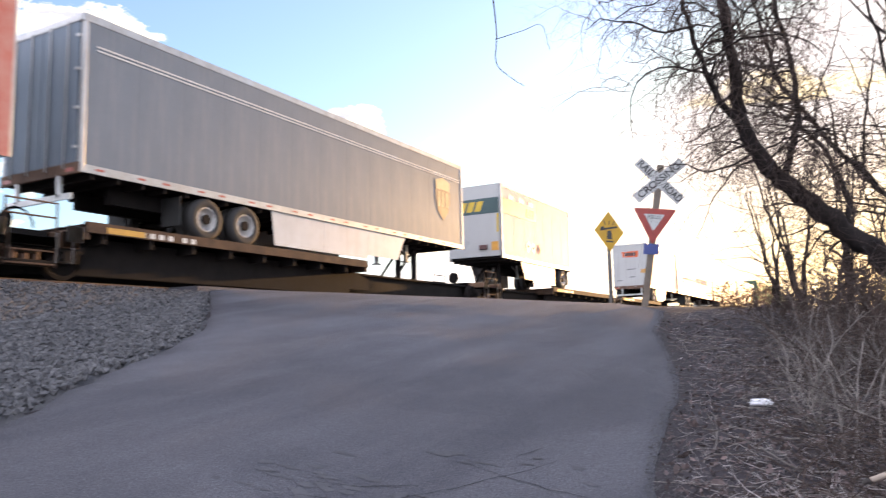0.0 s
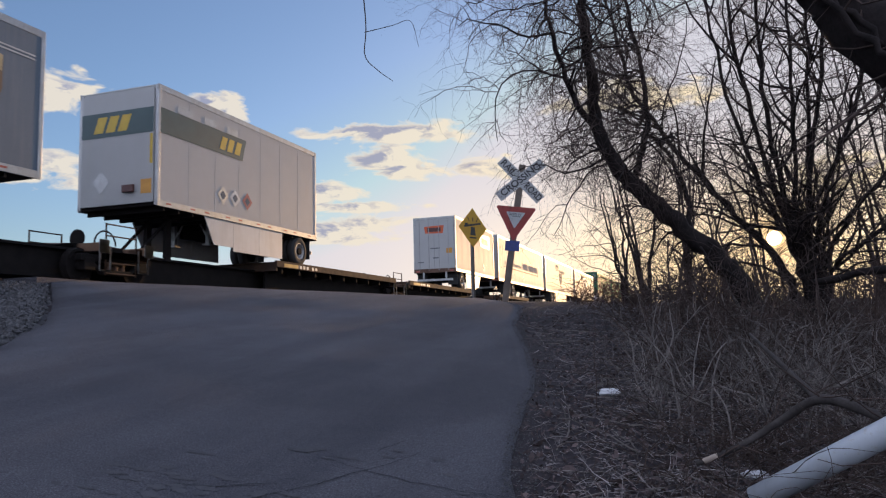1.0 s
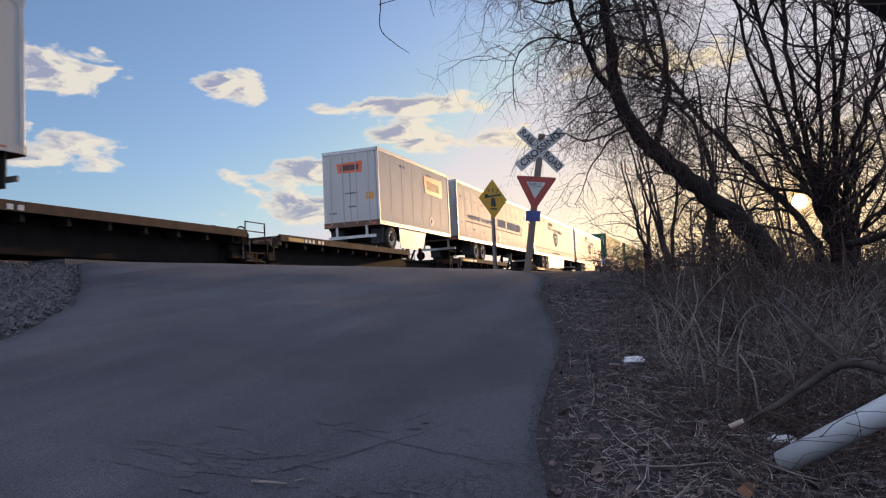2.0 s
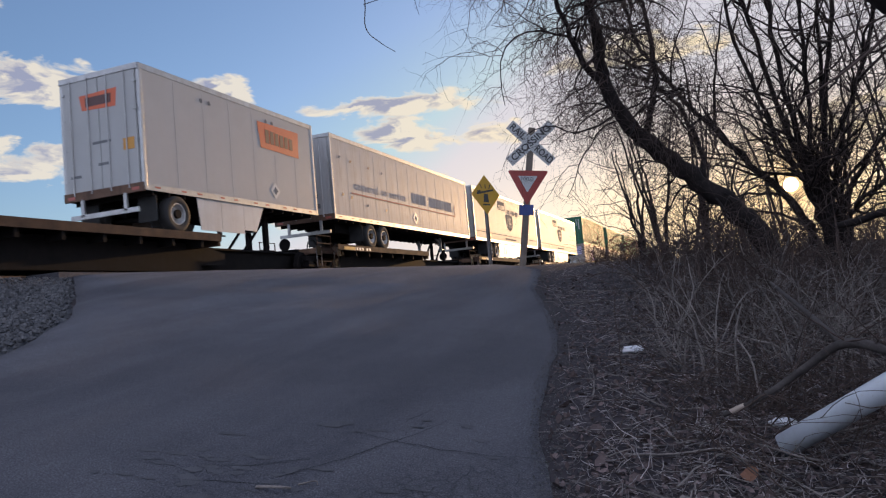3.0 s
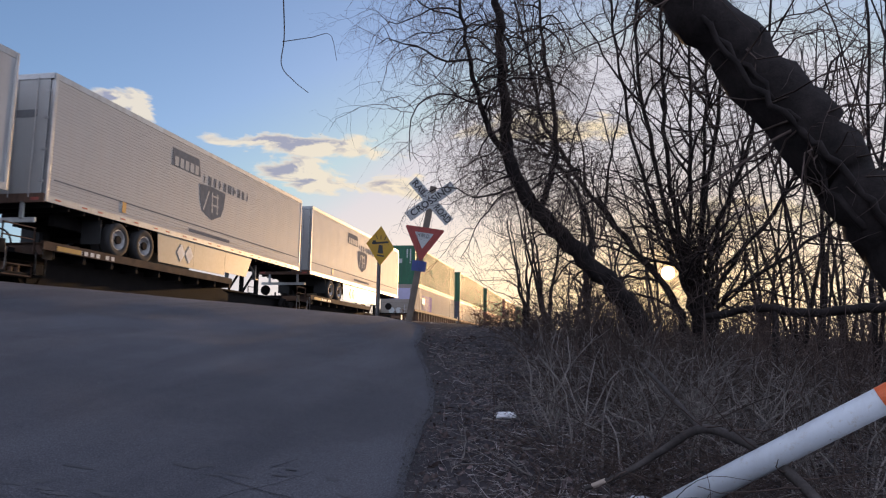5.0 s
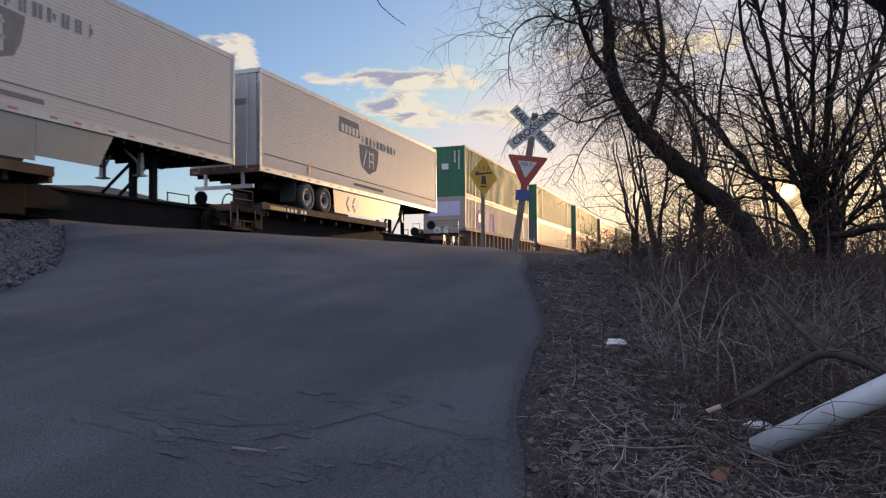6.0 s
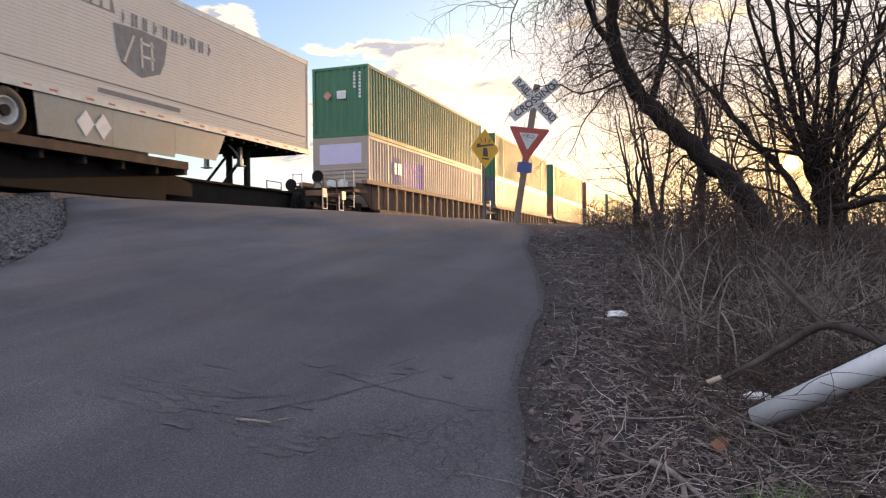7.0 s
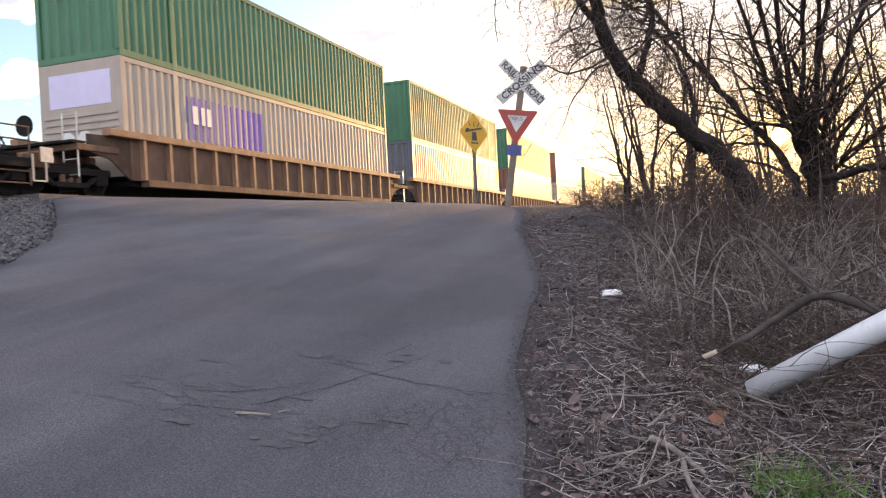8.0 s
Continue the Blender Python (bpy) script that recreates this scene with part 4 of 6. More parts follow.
    for i in range(6):
        decal(plat, "print_bar", rect(0.14, 0.11), M["sign_white"], a + 1.3 + i * 0.24 + (0.15 if i > 3 else 0), -0.09, 0.101)
    decal(plat, "yellow_mark", rect(0.9, 0.12), M["yellow_steel"], a + 0.9 if hitch % 2 else b - 2.2, -0.09, 0.102)
    h = hitch - s0
    stand = boxes((-0.5, 0.5, h - 0.35, h + 0.35, 0.92, 1.0), (-0.4, -0.28, h - 0.1, h + 0.1, -0.3, 0.95), (0.28, 0.4, h - 0.1, h + 0.1, -0.3, 0.95))
    rod(stand, (-0.34, h, 0.9), (-0.34, h - 1.3, -0.28), 0.05, 6)
    rod(stand, (0.34, h, 0.9), (0.34, h - 1.3, -0.28), 0.05, 6)
    part("hitch_stand", stand, M["steel_dark"], u)
    TRAIN.append((u, s0, DECK_Z))
    return u


AXLES = []                   # wheelsets that roll


def truck(s, name="rail_truck"):
    """A two-axle bogie on the rails: origin on the rail heads below its middle."""
    b = new(name)
    tagged(b, "dark cast-steel railway truck with two wheelsets", "railway truck", "trucks of the train")
    for side in (-1, 1):
        x = side * 1.02
        frame_bm = boxes((x - 0.09, x + 0.09, -1.15, 1.15, 0.52, 0.68), (x - 0.1, x + 0.1, -1.05, -0.72, 0.3, 0.6), (x - 0.1, x + 0.1, 0.72, 1.05, 0.3, 0.6), (x - 0.09, x + 0.09, -0.45, 0.45, 0.22, 0.34), bevel=0.02)
        rod(frame_bm, (x, -0.45, 0.28), (x, -0.85, 0.55), 0.07, 6)
        rod(frame_bm, (x, 0.45, 0.28), (x, 0.85, 0.55), 0.07, 6)
        sf = part("side_frame", frame_bm, M["steel_dark"], b)
        for dy in (-0.22, 0, 0.22):
            part("spring", rod(bmesh.new(), (x, dy, 0.34), (x, dy, 0.54), 0.07, 8), M["rust"], sf)
    part("bolster", boxes((-1.1, 1.1, -0.2, 0.2, 0.45, 0.78), bevel=0.03), M["steel_dark"], b)
    for y in (-0.89, 0.89):
        bm = rod(bmesh.new(), (-0.95, 0, 0), (0.95, 0, 0), 0.08, 10)
        for side in (-1, 1):
            disc_ring(bm, 0, 0, [(side * q, r) for q, r in ((0.69, 0.08), (0.72, 0.36), (0.68, 0.38), (0.68, 0.445), (0.71, 0.445), (0.72, 0.42), (0.82, 0.41), (0.82, 0.34), (0.77, 0.30), (0.77, 0.12), (0.86, 0.1), (0.86, 0.02))], 24)
        bmesh.ops.recalc_face_normals(bm, faces=bm.faces)
        w = part("wheelset", bm, M["steel_dark"], b, smooth=False)
        w.location = (0, y, 0.42)
        AXLES.append((w, y))
    TRAIN.append((b, s, RAIL_Z))
    return b


def corrugated(bm, length, z0, z1, x, pitch, depth, y0=0.0):
    """A trapezoid-ribbed wall along y at x, ribs outwards (+x)."""
    n = int(length / pitch)
    pitch = length / n
    line = []
    for i in range(n):
        b = y0 + i * pitch
        line += [(b, 0), (b + pitch * 0.28, 0), (b + pitch * 0.5, depth), (b + pitch * 0.78, depth)]
    line.append((y0 + length, 0))
    low = [bm.verts.new((x + d, y, z0)) for y, d in line]
    top = [bm.verts.new((x + d, y, z1)) for y, d in line]
    for i in range(len(line) - 1):
        bm.faces.new((low[i], low[i + 1], top[i + 1], top[i]))
    return bm


def container(label, s, z, mat, length=16.15, height=2.94, panel_end=False):
    c = new("container")
    tagged(c, label, "container", "stacked containers on the train")
    L, W, H = length, 1.29, height
    part("body", boxes((-W + 0.06, W - 0.06, 0.06, L - 0.06, 0.06, H - 0.03)), mat, c)
    for side in (1, -1):
        bm = corrugated(bmesh.new(), L - 0.3, 0.16, H - 0.12, W - 0.05, 0.285, 0.045, 0.15)
        if side < 0:
            bmesh.ops.transform(bm, matrix=pose(0, L, 0, 0, 0, 180), verts=bm.verts)
        part("side_wall", bm, mat, c)
        for name, z0, z1 in (("top_rail", H - 0.13, H), ("bottom_rail", 0.0, 0.17)):
            a, b = sorted((side * (W - 0.08), side * (W + 0.004)))
            part(name, boxes((a, b, 0, L, z0, z1), bevel=0.01), mat, c)
        for y in (0.0, 1.92, L - 2.08, L - 0.16):
            a, b = sorted((side * (W - 0.12), side * (W + 0.008)))
            part("corner_post" if y in (0.0, L - 0.16) else "load_post", boxes((a, b, y, y + 0.16, 0, H), bevel=0.012), mat, c)
    for y0 in (0.0, L):
        if panel_end and y0 == 0.0:
            p = part("end_wall", boxes((-W + 0.1, W - 0.1, -0.004, 0.07, 0.1, H - 0.1)), mat, c)
            for k in range(4):
                part("end_rib", boxes((-W + 0.12, W - 0.12, -0.03, 0.0, 1.05 + k * 0.17, 1.12 + k * 0.17), bevel=0.008), mat, p)
            part("end_plate", boxes((-W + 0.32, W - 0.32, -0.012, 0.0, 1.82, 2.66), bevel=0.004), M["lavender"], p, "faded lavender panel")
        else:
            bm = corrugated(bmesh.new(), 2 * W - 0.3, 0.14, H - 0.12, 0.0, 0.29, 0.045, -W + 0.15)
            turn = pose(0, 0.05, 0, 0, 0, -90) if y0 == 0.0 else pose(0, L - 0.05, 0, 0, 0, 90)
            bmesh.ops.transform(bm, matrix=turn, verts=bm.verts)
            part("end_wall", bm, mat, c)
        a, b = (0.0, 0.1) if y0 == 0.0 else (L - 0.1, L)
        part("end_header", boxes((-W, W, a, b, H - 0.12, H), bevel=0.01), mat, c)
        part("end_sill", boxes((-W, W, a, b, 0, 0.16), bevel=0.01), mat, c)
    for y in (0.0, L - 0.18):
        for x in (-W - 0.01, W - 0.17):
            for zz in (0.0, H - 0.12):
                part("corner_casting", boxes((x, x + 0.18, y - 0.006, y + 0.186, zz - 0.004, zz + 0.124), bevel=0.015), mat, c)
    TRAIN.append((c, s, z))
    return c


def well_car(s0, label):
    """A double-stack well car; origin on the rail heads at the container's near end."""
    w = new("well_car")
    tagged(w, label, "rail car", "well cars of the train")
    L = 16.4
    for side in (-1, 1):
        a, b = sorted((side * 1.33, side * 1.40))
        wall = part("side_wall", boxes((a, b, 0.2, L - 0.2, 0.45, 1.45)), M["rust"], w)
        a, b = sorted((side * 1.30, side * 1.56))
        # chord and ribs take the lighter rust, as if the sun grazed them
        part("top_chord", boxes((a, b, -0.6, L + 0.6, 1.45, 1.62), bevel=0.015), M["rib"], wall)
        part("lower_chord", boxes((a, b, 0.6, L - 0.6, 0.30, 0.47), bevel=0.015), M["rust"], wall)
        a, b = sorted((side * 1.40, side * 1.54))
        rib = None
        for i in range(17):
            y = 0.55 + i * 0.95
            if rib is None:
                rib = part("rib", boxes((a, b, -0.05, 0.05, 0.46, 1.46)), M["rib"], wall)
                rib.location.y = y
            else:
                again(rib, wall, pose(0, y, 0))
        for end, q in ((-1, 0.2), (1, L - 0.2)):
            m = Matrix(((0, -1, 0, side * 1.36), (1, 0, 0, 0), (0, 0, 1, 0), (0, 0, 0, 1)))
            part("end_gusset", plate(bmesh.new(), [(q, 0.45), (q, 1.45), (q + end * 1.3, 1.45), (q + end * 1.3, 1.05), (q + end * 0.6, 0.9)], 0.05, m), M["deck"], wall)
    for end, q in ((-1, -0.2), (1, L + 0.2)):
        lo, hi = sorted((q, q + end * 1.25))
        e = part("end_platform", boxes((-1.4, 1.4, lo, hi, 1.05, 1.2), (-0.5, 0.5, lo - 0.2, hi + 0.2, 0.6, 1.05), bevel=0.02), M["rust"], w)
        y = q + end * 1.2
        part("walkway", boxes((-1.4, 1.4, y - 0.2, y + 0.2, 1.21, 1.26)), M["steel_dark"], e)
        for x in (-1.36, -0.95, 0.95, 1.36):
            part("ladder_rail", rod(bmesh.new(), (x, y, 0.45), (x, y, 1.9), 0.02, 6), M["alu"], e)
        for x in (-1.155, 1.155):
            for z in (0.5, 0.85, 1.5, 1.85):
                part("rung", rod(bmesh.new(), (x - 0.2, y, z), (x + 0.2, y, z), 0.015, 6), M["alu"], e)
        part("brake_wheel", rod(bmesh.new(), (-0.3, y - end * 0.1, 1.75), (-0.3, y - end * 0.14, 1.75), 0.25, 16), M["steel_dark"], e)
    part("well_floor", boxes((-1.2, 1.2, 0.4, L - 0.4, 0.34, 0.46)), M["steel_dark"], w)
    TRAIN.append((w, s0 - 0.12, RAIL_Z))
    return w


def build_train():
    build_trailers()
    for row in ((-10.2, 8.1, -8.3, 0.0, 5.6), (8.1, 27.6, 9.1, 18.6, 23.0), (27.6, 45.3, 34.4, 44.6, 30.3), (45.3, 63.0, 46.4, 56.8, 60.6),
                (63.0, 80.4, 63.7, 72.9, 77.8), (80.4, 97.7, 81.0, 90.6, 94.8), (97.7, 116.2, 98.4, 108.0, 112.2)):
        spine_unit(*row)
    for s in (-10.2, 8.1, 27.6, 45.3, 63.0, 80.4, 97.7, 115.6, 117.9):
        truck(s)
    colours = [("green_box", "grey_box"), ("green_box", "dark_box"), ("green_box", "brown_box"), ("brown_box", "grey_box"), ("green_box", "grey_box"), ("grey_box", "green_box"), ("green_box", "brown_box")]
    words = {"green_box": "green corrugated steel container", "grey_box": "pale grey corrugated container", "dark_box": "slate-blue corrugated container", "brown_box": "brown corrugated container"}
    for i, (up, low) in enumerate(colours):
        s = 119.35 + 19.25 * i
        well_car(s, "rusty brown well car with ribbed sides")
        c = container(words[low] + (" with a purple mark in the well" if i == 0 else " in the well"), s, RAIL_Z + 0.56, M[low], panel_end=(i == 0))
        if i == 0:
            for x in (-0.42, 0.12):
                decal(c, "end_disc", [(x + 0.24 * math.cos(q * 0.785 + 0.39), 0.98 + 0.24 * math.sin(q * 0.785 + 0.39)) for q in range(8)], M["sign_white"], 0, 0, m=end_m(-0.03, 0.004, 1), label="pale round plate on the end")
            for dx, wide in ((0, 0.22), (0.34, 0.16), (0.6, 0.18)):
                decal(c, "print_bar", rect(wide, 0.5), M["sign_white"], 2.75 + dx, 1.85, 0.012)
            pitch = 15.85 / 55
            part("side_mark", corrugated(bmesh.new(), 13 * pitch, 1.15, 2.35, 1.243, pitch + 1e-4, 0.045, 0.15 + 8 * pitch), M["purple"], c, "purple block of print on the ribs")
        c = container(words[up] + " stacked on top", s, RAIL_Z + 0.56 + 2.95, M[up])
        if i == 0:
            m = end_m(-0.05, 0.004, 1)
            decal(c, "end_label", rect(0.42, 0.34, 0, 0.1, 1.75), M["sign_white"], 0, 0, m=m, label="white label plate on the end")
            decal(c, "end_patch", [(-0.75, 1.75), (-0.55, 1.55), (-0.35, 1.75), (-0.55, 1.95)], M["red_line"], 0, 0, m=m)
            for k in range(8):
                decal(c, "print_bar", rect(0.1, 0.1, 0, 0.95, 2.6 - k * 0.14), M["sign_white"], 0, 0, m=m)
            for k in range(5):
                decal(c, "print_bar", rect(0.1, 0.1, 0, 0.7, 2.6 - k * 0.14), M["sign_white"], 0, 0, m=m)
        if i:
            truck(s - 1.55)
    truck(119.35 + 19.25 * len(colours) - 1.5)


build_train()

# ---------------------------------------------------------------- signs at the crossing
def sign_board(parent, name, outline, mat, m, thick=0.004, label=""):
    return part(name, plate(bmesh.new(), outline, thick, m), mat, parent, label)


def sign_letters(text, size, mat, parent, m, squeeze=1.0):
    """Words on a board's face (the face looks to -y)."""
    return lettering(text, size, mat, parent, m @ Matrix(((1, 0, 0, 0), (0, 0, -1, -0.003), (0, 1, 0, 0), (0, 0, 0, 1))), "lettering", squeeze, 0.001)


def build_crossbuck():
    x, y = -3.80, 15.03
    s = new("railroad_crossing_sign")
    tagged(s, "leaning wooden post with a crossbuck and a red yield sign", "road sign")
    # the post leans to the right of the road and a little back
    s.matrix_basis = pose(x, y, 1.95, -1.0, 9.2, 13.8)
    part("post", boxes((-0.07, 0.07, -0.07, 0.07, 0.0, 3.09), bevel=0.012), M["post_wood"], s, "weathered grey wooden post")
    half, wide = 0.60, 0.112
    blade = [(-half, -wide), (half, -wide), (half, wide), (-half, wide)]
    centre = 2.755
    under = pose(0, -0.076, centre, 0, 39.0, 0)
    over = pose(0, -0.084, centre, 0, -45.5, 0)
    b = sign_board(s, "blade", blade, M["sign_white"], under, 0.004, "white blade with black letters")
    sign_letters("RAIL", 0.2, M["black_print"], b, under @ pose(-0.365, 0, 0), 0.98)
    sign_letters("ROAD", 0.2, M["black_print"], b, under @ pose(0.37, 0, 0), 0.8)
    b = sign_board(s, "blade", blade, M["sign_white"], over, 0.004, "white blade with black letters")
    sign_letters("CROSSING", 0.2, M["black_print"], b, over, 1.06)
    tri = lambda r: [(r * math.cos(a), r * math.sin(a)) for a in (radians(150), radians(30), radians(-90))]

    def rounded(r, c):
        out = []
        for k in range(3):
            a = radians(150 - 120 * k)
            px, pz = (r - 2 * c) * math.cos(a), (r - 2 * c) * math.sin(a)
            out += [(px + c * math.cos(a + d), pz + c * math.sin(a + d)) for d in (radians(55), radians(20), radians(-20), radians(-55))]
        return out
    at = pose(-0.01, -0.08, 1.925, 0, -2.0, 0)
    b = sign_board(s, "yield_board", rounded(0.495, 0.03), M["sign_red"], at, 0.004, "faded red triangular board")
    sign_board(b, "yield_face", rounded(0.235, 0.012), M["sign_white"], at @ pose(0, -0.003, 0.015), 0.002, "white centre of the board")
    sign_letters("YIELD", 0.095, M["grey_print"], b, at @ pose(0, -0.004, 0.065), 0.95)
    part("emergency_plate", plate(bmesh.new(), [(-0.15, -0.11), (0.15, -0.11), (0.15, 0.11), (-0.15, 0.11)], 0.004, pose(0, -0.085, 1.34, 0, -3, 0)), M["sign_blue"], s, "small blue plate")


def build_diamond():
    x, y = -5.45, 18.35
    s = new("warning_sign")
    tagged(s, "yellow diamond warning sign on a thin steel post", "road sign")
    s.matrix_basis = pose(x, y, ground_z(x, y) - 0.1, 0, 0.5, 62.0)
    part("post", boxes((-0.035, 0.035, -0.02, 0.02, 0.0, 2.35), (-0.035, -0.025, -0.05, -0.02, 0.0, 2.35), (0.025, 0.035, -0.05, -0.02, 0.0, 2.35)), M["post_steel"], s)
    at = pose(0, -0.052, 1.98)
    d = 0.52
    b = sign_board(s, "board", [(0, -d), (d, 0), (0, d), (-d, 0)], M["sign_yellow"], at, 0.004, "yellow diamond board")
    face = at @ Matrix(((1, 0, 0, 0), (0, 0, -1, -0.001), (0, 1, 0, 0), (0, 0, 0, 1)))
    # a low-clearance symbol: a lorry hung up on a hump of track
    decal(b, "symbol", [(-0.10, -0.20), (0.10, -0.20), (0.07, 0.02), (-0.07, 0.02)], M["black_print"], 0, 0, m=face, thick=0.001)
    decal(b, "symbol", rect(0.62, 0.05, 0.0, 0.0, 0.08), M["black_print"], 0, 0, m=face @ pose(0, 0, 0, 0, 0, 10), thick=0.001)
    decal(b, "symbol", rect(0.12, 0.10, 0.0, -0.22, 0.1), M["black_print"], 0, 0, m=face @ pose(0, 0, 0, 0, 0, 10), thick=0.001)
    decal(b, "symbol", rect(0.26, 0.04, 0.0, 0.0, -0.26), M["black_print"], 0, 0, m=face, thick=0.001)
    for a in (-0.16, 0, 0.16):
        decal(b, "symbol", rect(0.03, 0.11, a * 0.2, a, 0.22), M["black_print"], 0, 0, m=face, thick=0.001)


build_crossbuck()
build_diamond()


# ---------------------------------------------------------------- far off
def build_distance():
    rng = random.Random(3)
    bm = bmesh.new()
    n = 90
    rows = []
    for r, base in ((700, 0), (760, 1)):
        ring = []
        for i in range(n + 1):
            a = radians(100 - 130 * i / n)
            rise = min(1.0, max(0.0, (math.degrees(a) - 24) / 22))
            h = 20 + 72 * rise * rise * (3 - 2 * rise) + 9 * noise.noise((a * 3, 0.2, 1)) + 5 * noise.noise((a * 11, 2, 1)) + 1.2 * noise.noise((a * 160, 5, 1))
            ring.append(((-r * math.sin(a), r * math.cos(a), h if base else -5.0)))
        rows.append(ring)
    vs = [[bm.verts.new(p) for p in ring] for ring in rows]
    for i in range(n):
        bm.faces.new((vs[0][i], vs[0][i + 1], vs[1][i + 1], vs[1][i]))
    tagged(part("backdrop", bm, M["hill"], None), "low brown wooded hills far beyond the railway", "hills", kind="structure")


def house(x, y, wide, deep, wall_h, roof_h, turn):
    h = new("house")
    tagged(h, "distant pale house with a dark gabled roof", "house", "houses beyond the railway")
    z = ground_z(x, y) if y < 60 else 1.2
    h.matrix_basis = pose(x, y, z, 0, 0, turn)
    part("wall", boxes((-wide / 2, wide / 2, -deep / 2, deep / 2, -0.5, wall_h)), M["siding"], h)
    bm = bmesh.new()
    w, d = wide / 2 + 0.4, deep / 2 + 0.4
    pts = [(-w, -d, wall_h), (w, -d, wall_h), (w, d, wall_h), (-w, d, wall_h), (-w, 0, wall_h + roof_h), (w, 0, wall_h + roof_h)]
    v = [bm.verts.new(p) for p in pts]
    for f in ((0, 1, 5, 4), (2, 3, 4, 5), (0, 4, 3), (1, 2, 5), (0, 3, 2, 1)):
        bm.faces.new([v[k] for k in f])
    bmesh.ops.recalc_face_normals(bm, faces=bm.faces)
    part("roof", bm, M["roof"], h)
    for k in (-0.25, 0.25):
        part("window", boxes((k * wide - 0.5, k * wide + 0.5, -deep / 2 - 0.02, -deep / 2 + 0.02, 1.2, 2.6)), M["steel_dark"], h)
    return h


def utility_pole(x, y, z, height):
    p = new("utility_pole")
    tagged(p, "dark wooden utility pole with a cross-arm", "utility pole")
    p.matrix_basis = pose(x, y, z, 0, 1.0, 25)
    part("pole", rod(bmesh.new(), (0, 0, 0), (0, 0, height), 0.16, 10, 0.11), M["bark"], p)
    part("cross_arm", boxes((-1.3, 1.3, -0.06, 0.06, height - 0.7, height - 0.55)), M["bark"], p)
    for x in (-1.1, -0.45, 0.45, 1.1):
        part("insulator", rod(bmesh.new(), (x, 0, height - 0.55), (x, 0, height - 0.35), 0.05, 8), M["steel_dark"], p)
    for x in (-0.7, 0.7):
        part("brace", rod(bmesh.new(), (x, -0.05, height - 0.65), (0, -0.05, height - 1.3), 0.02, 6), M["steel_dark"], p)


build_distance()
house(-47, 88, 16, 9, 3.4, 2.8, 35)
house(-62, 92, 13, 9, 3.2, 2.5, 20)
utility_pole(-42.0, 93.0, 1.2, 7.6)

# ---------------------------------------------------------------- woods
class Tubes:
    """Collects tapered tubes along curved lines into one mesh."""

    def __init__(self):
        self.verts, self.faces = [], []

    def add(self, points, radii, sides):
        base = len(self.verts)
        pts = np.array(points, float)
        n = len(pts)
        way = np.gradient(pts, axis=0)
        way /= np.linalg.norm(way, axis=1)[:, None] + 1e-9
        ref = np.array((0.0, 0.0, 1.0)) if abs(way[:, 2]).mean() < 0.8 else np.array((1.0, 0.0, 0.0))
        a = np.cross(way, ref)
        a /= np.linalg.norm(a, axis=1)[:, None] + 1e-9
        b = np.cross(way, a)
        ang = np.arange(sides) * 2 * math.pi / sides
        ring = np.cos(ang)[None, :, None] * a[:, None, :] + np.sin(ang)[None, :, None] * b[:, None, :]
        rr = np.array(radii, float)[:, None, None]
        self.verts += (pts[:, None, :] + ring * rr).reshape(-1, 3).tolist()
        for i in range(n - 1):
            for k in range(sides):
                j = (k + 1) % sides
                self.faces.append((base + i * sides + k, base + i * sides + j, base + (i + 1) * sides + j, base + (i + 1) * sides + k))

    def object(self, name, mat, parent=None, smooth=True):
        mesh = bpy.data.meshes.new(name)
        mesh.from_pydata(self.verts, [], self.faces)
        return link(mesh, name, mat, parent, smooth)


def polar(az, el, r):
    """A place by its bearing left of +y and its height angle, seen from the path's standpoint."""
    a, e = radians(az), radians(el)
    return np.array((-r * math.sin(a), r * math.cos(a), EYE[2] + r * math.tan(e)))


def smooth_line(points, steps):
    """A Catmull-Rom curve through points."""
    p = [np.array(q, float) for q in points]
    p = [2 * p[0] - p[1]] + p + [2 * p[-1] - p[-2]]
    out = []
    for i in range(1, len(p) - 2):
        for k in range(steps):
            t = k / steps
            out.append(0.5 * ((2 * p[i]) + (p[i + 1] - p[i - 1]) * t + (2 * p[i - 1] - 5 * p[i] + 4 * p[i + 1] - p[i + 2]) * t * t
                              + (3 * p[i] - p[i - 1] - 3 * p[i + 1] + p[i + 2]) * t ** 3))
    out.append(p[-2])
    return out


def shuts_gap(points, radius):
    """Whether a stem would stand in the opening of the thicket where the low sun looks through."""
    if radius < 0.0035:
        return False
    for q in points:
        v = Vector((q[0] - EYE[0], q[1] - EYE[1], q[2] - EYE[2]))
        if v.length > 1 and v.normalized().dot(SUN_DIR) > GAP:
            return True
    return False


GAP = math.cos(radians(0.62))


def wander(rng, start, way, length, steps, bend, pull):
    """A crooked line: pull is a constant turn (up for stems, down for hanging twigs)."""
    p, d = np.array(start, float), np.array(way, float)
    d /= np.linalg.norm(d)
    out = [p.copy()]
    for i in range(steps):
        d = d + np.array([rng.gauss(0, bend) for _ in range(3)]) + np.array(pull) / steps
        d /= np.linalg.norm(d)
        p = p + d * length / steps
        out.append(p.copy())
    return out


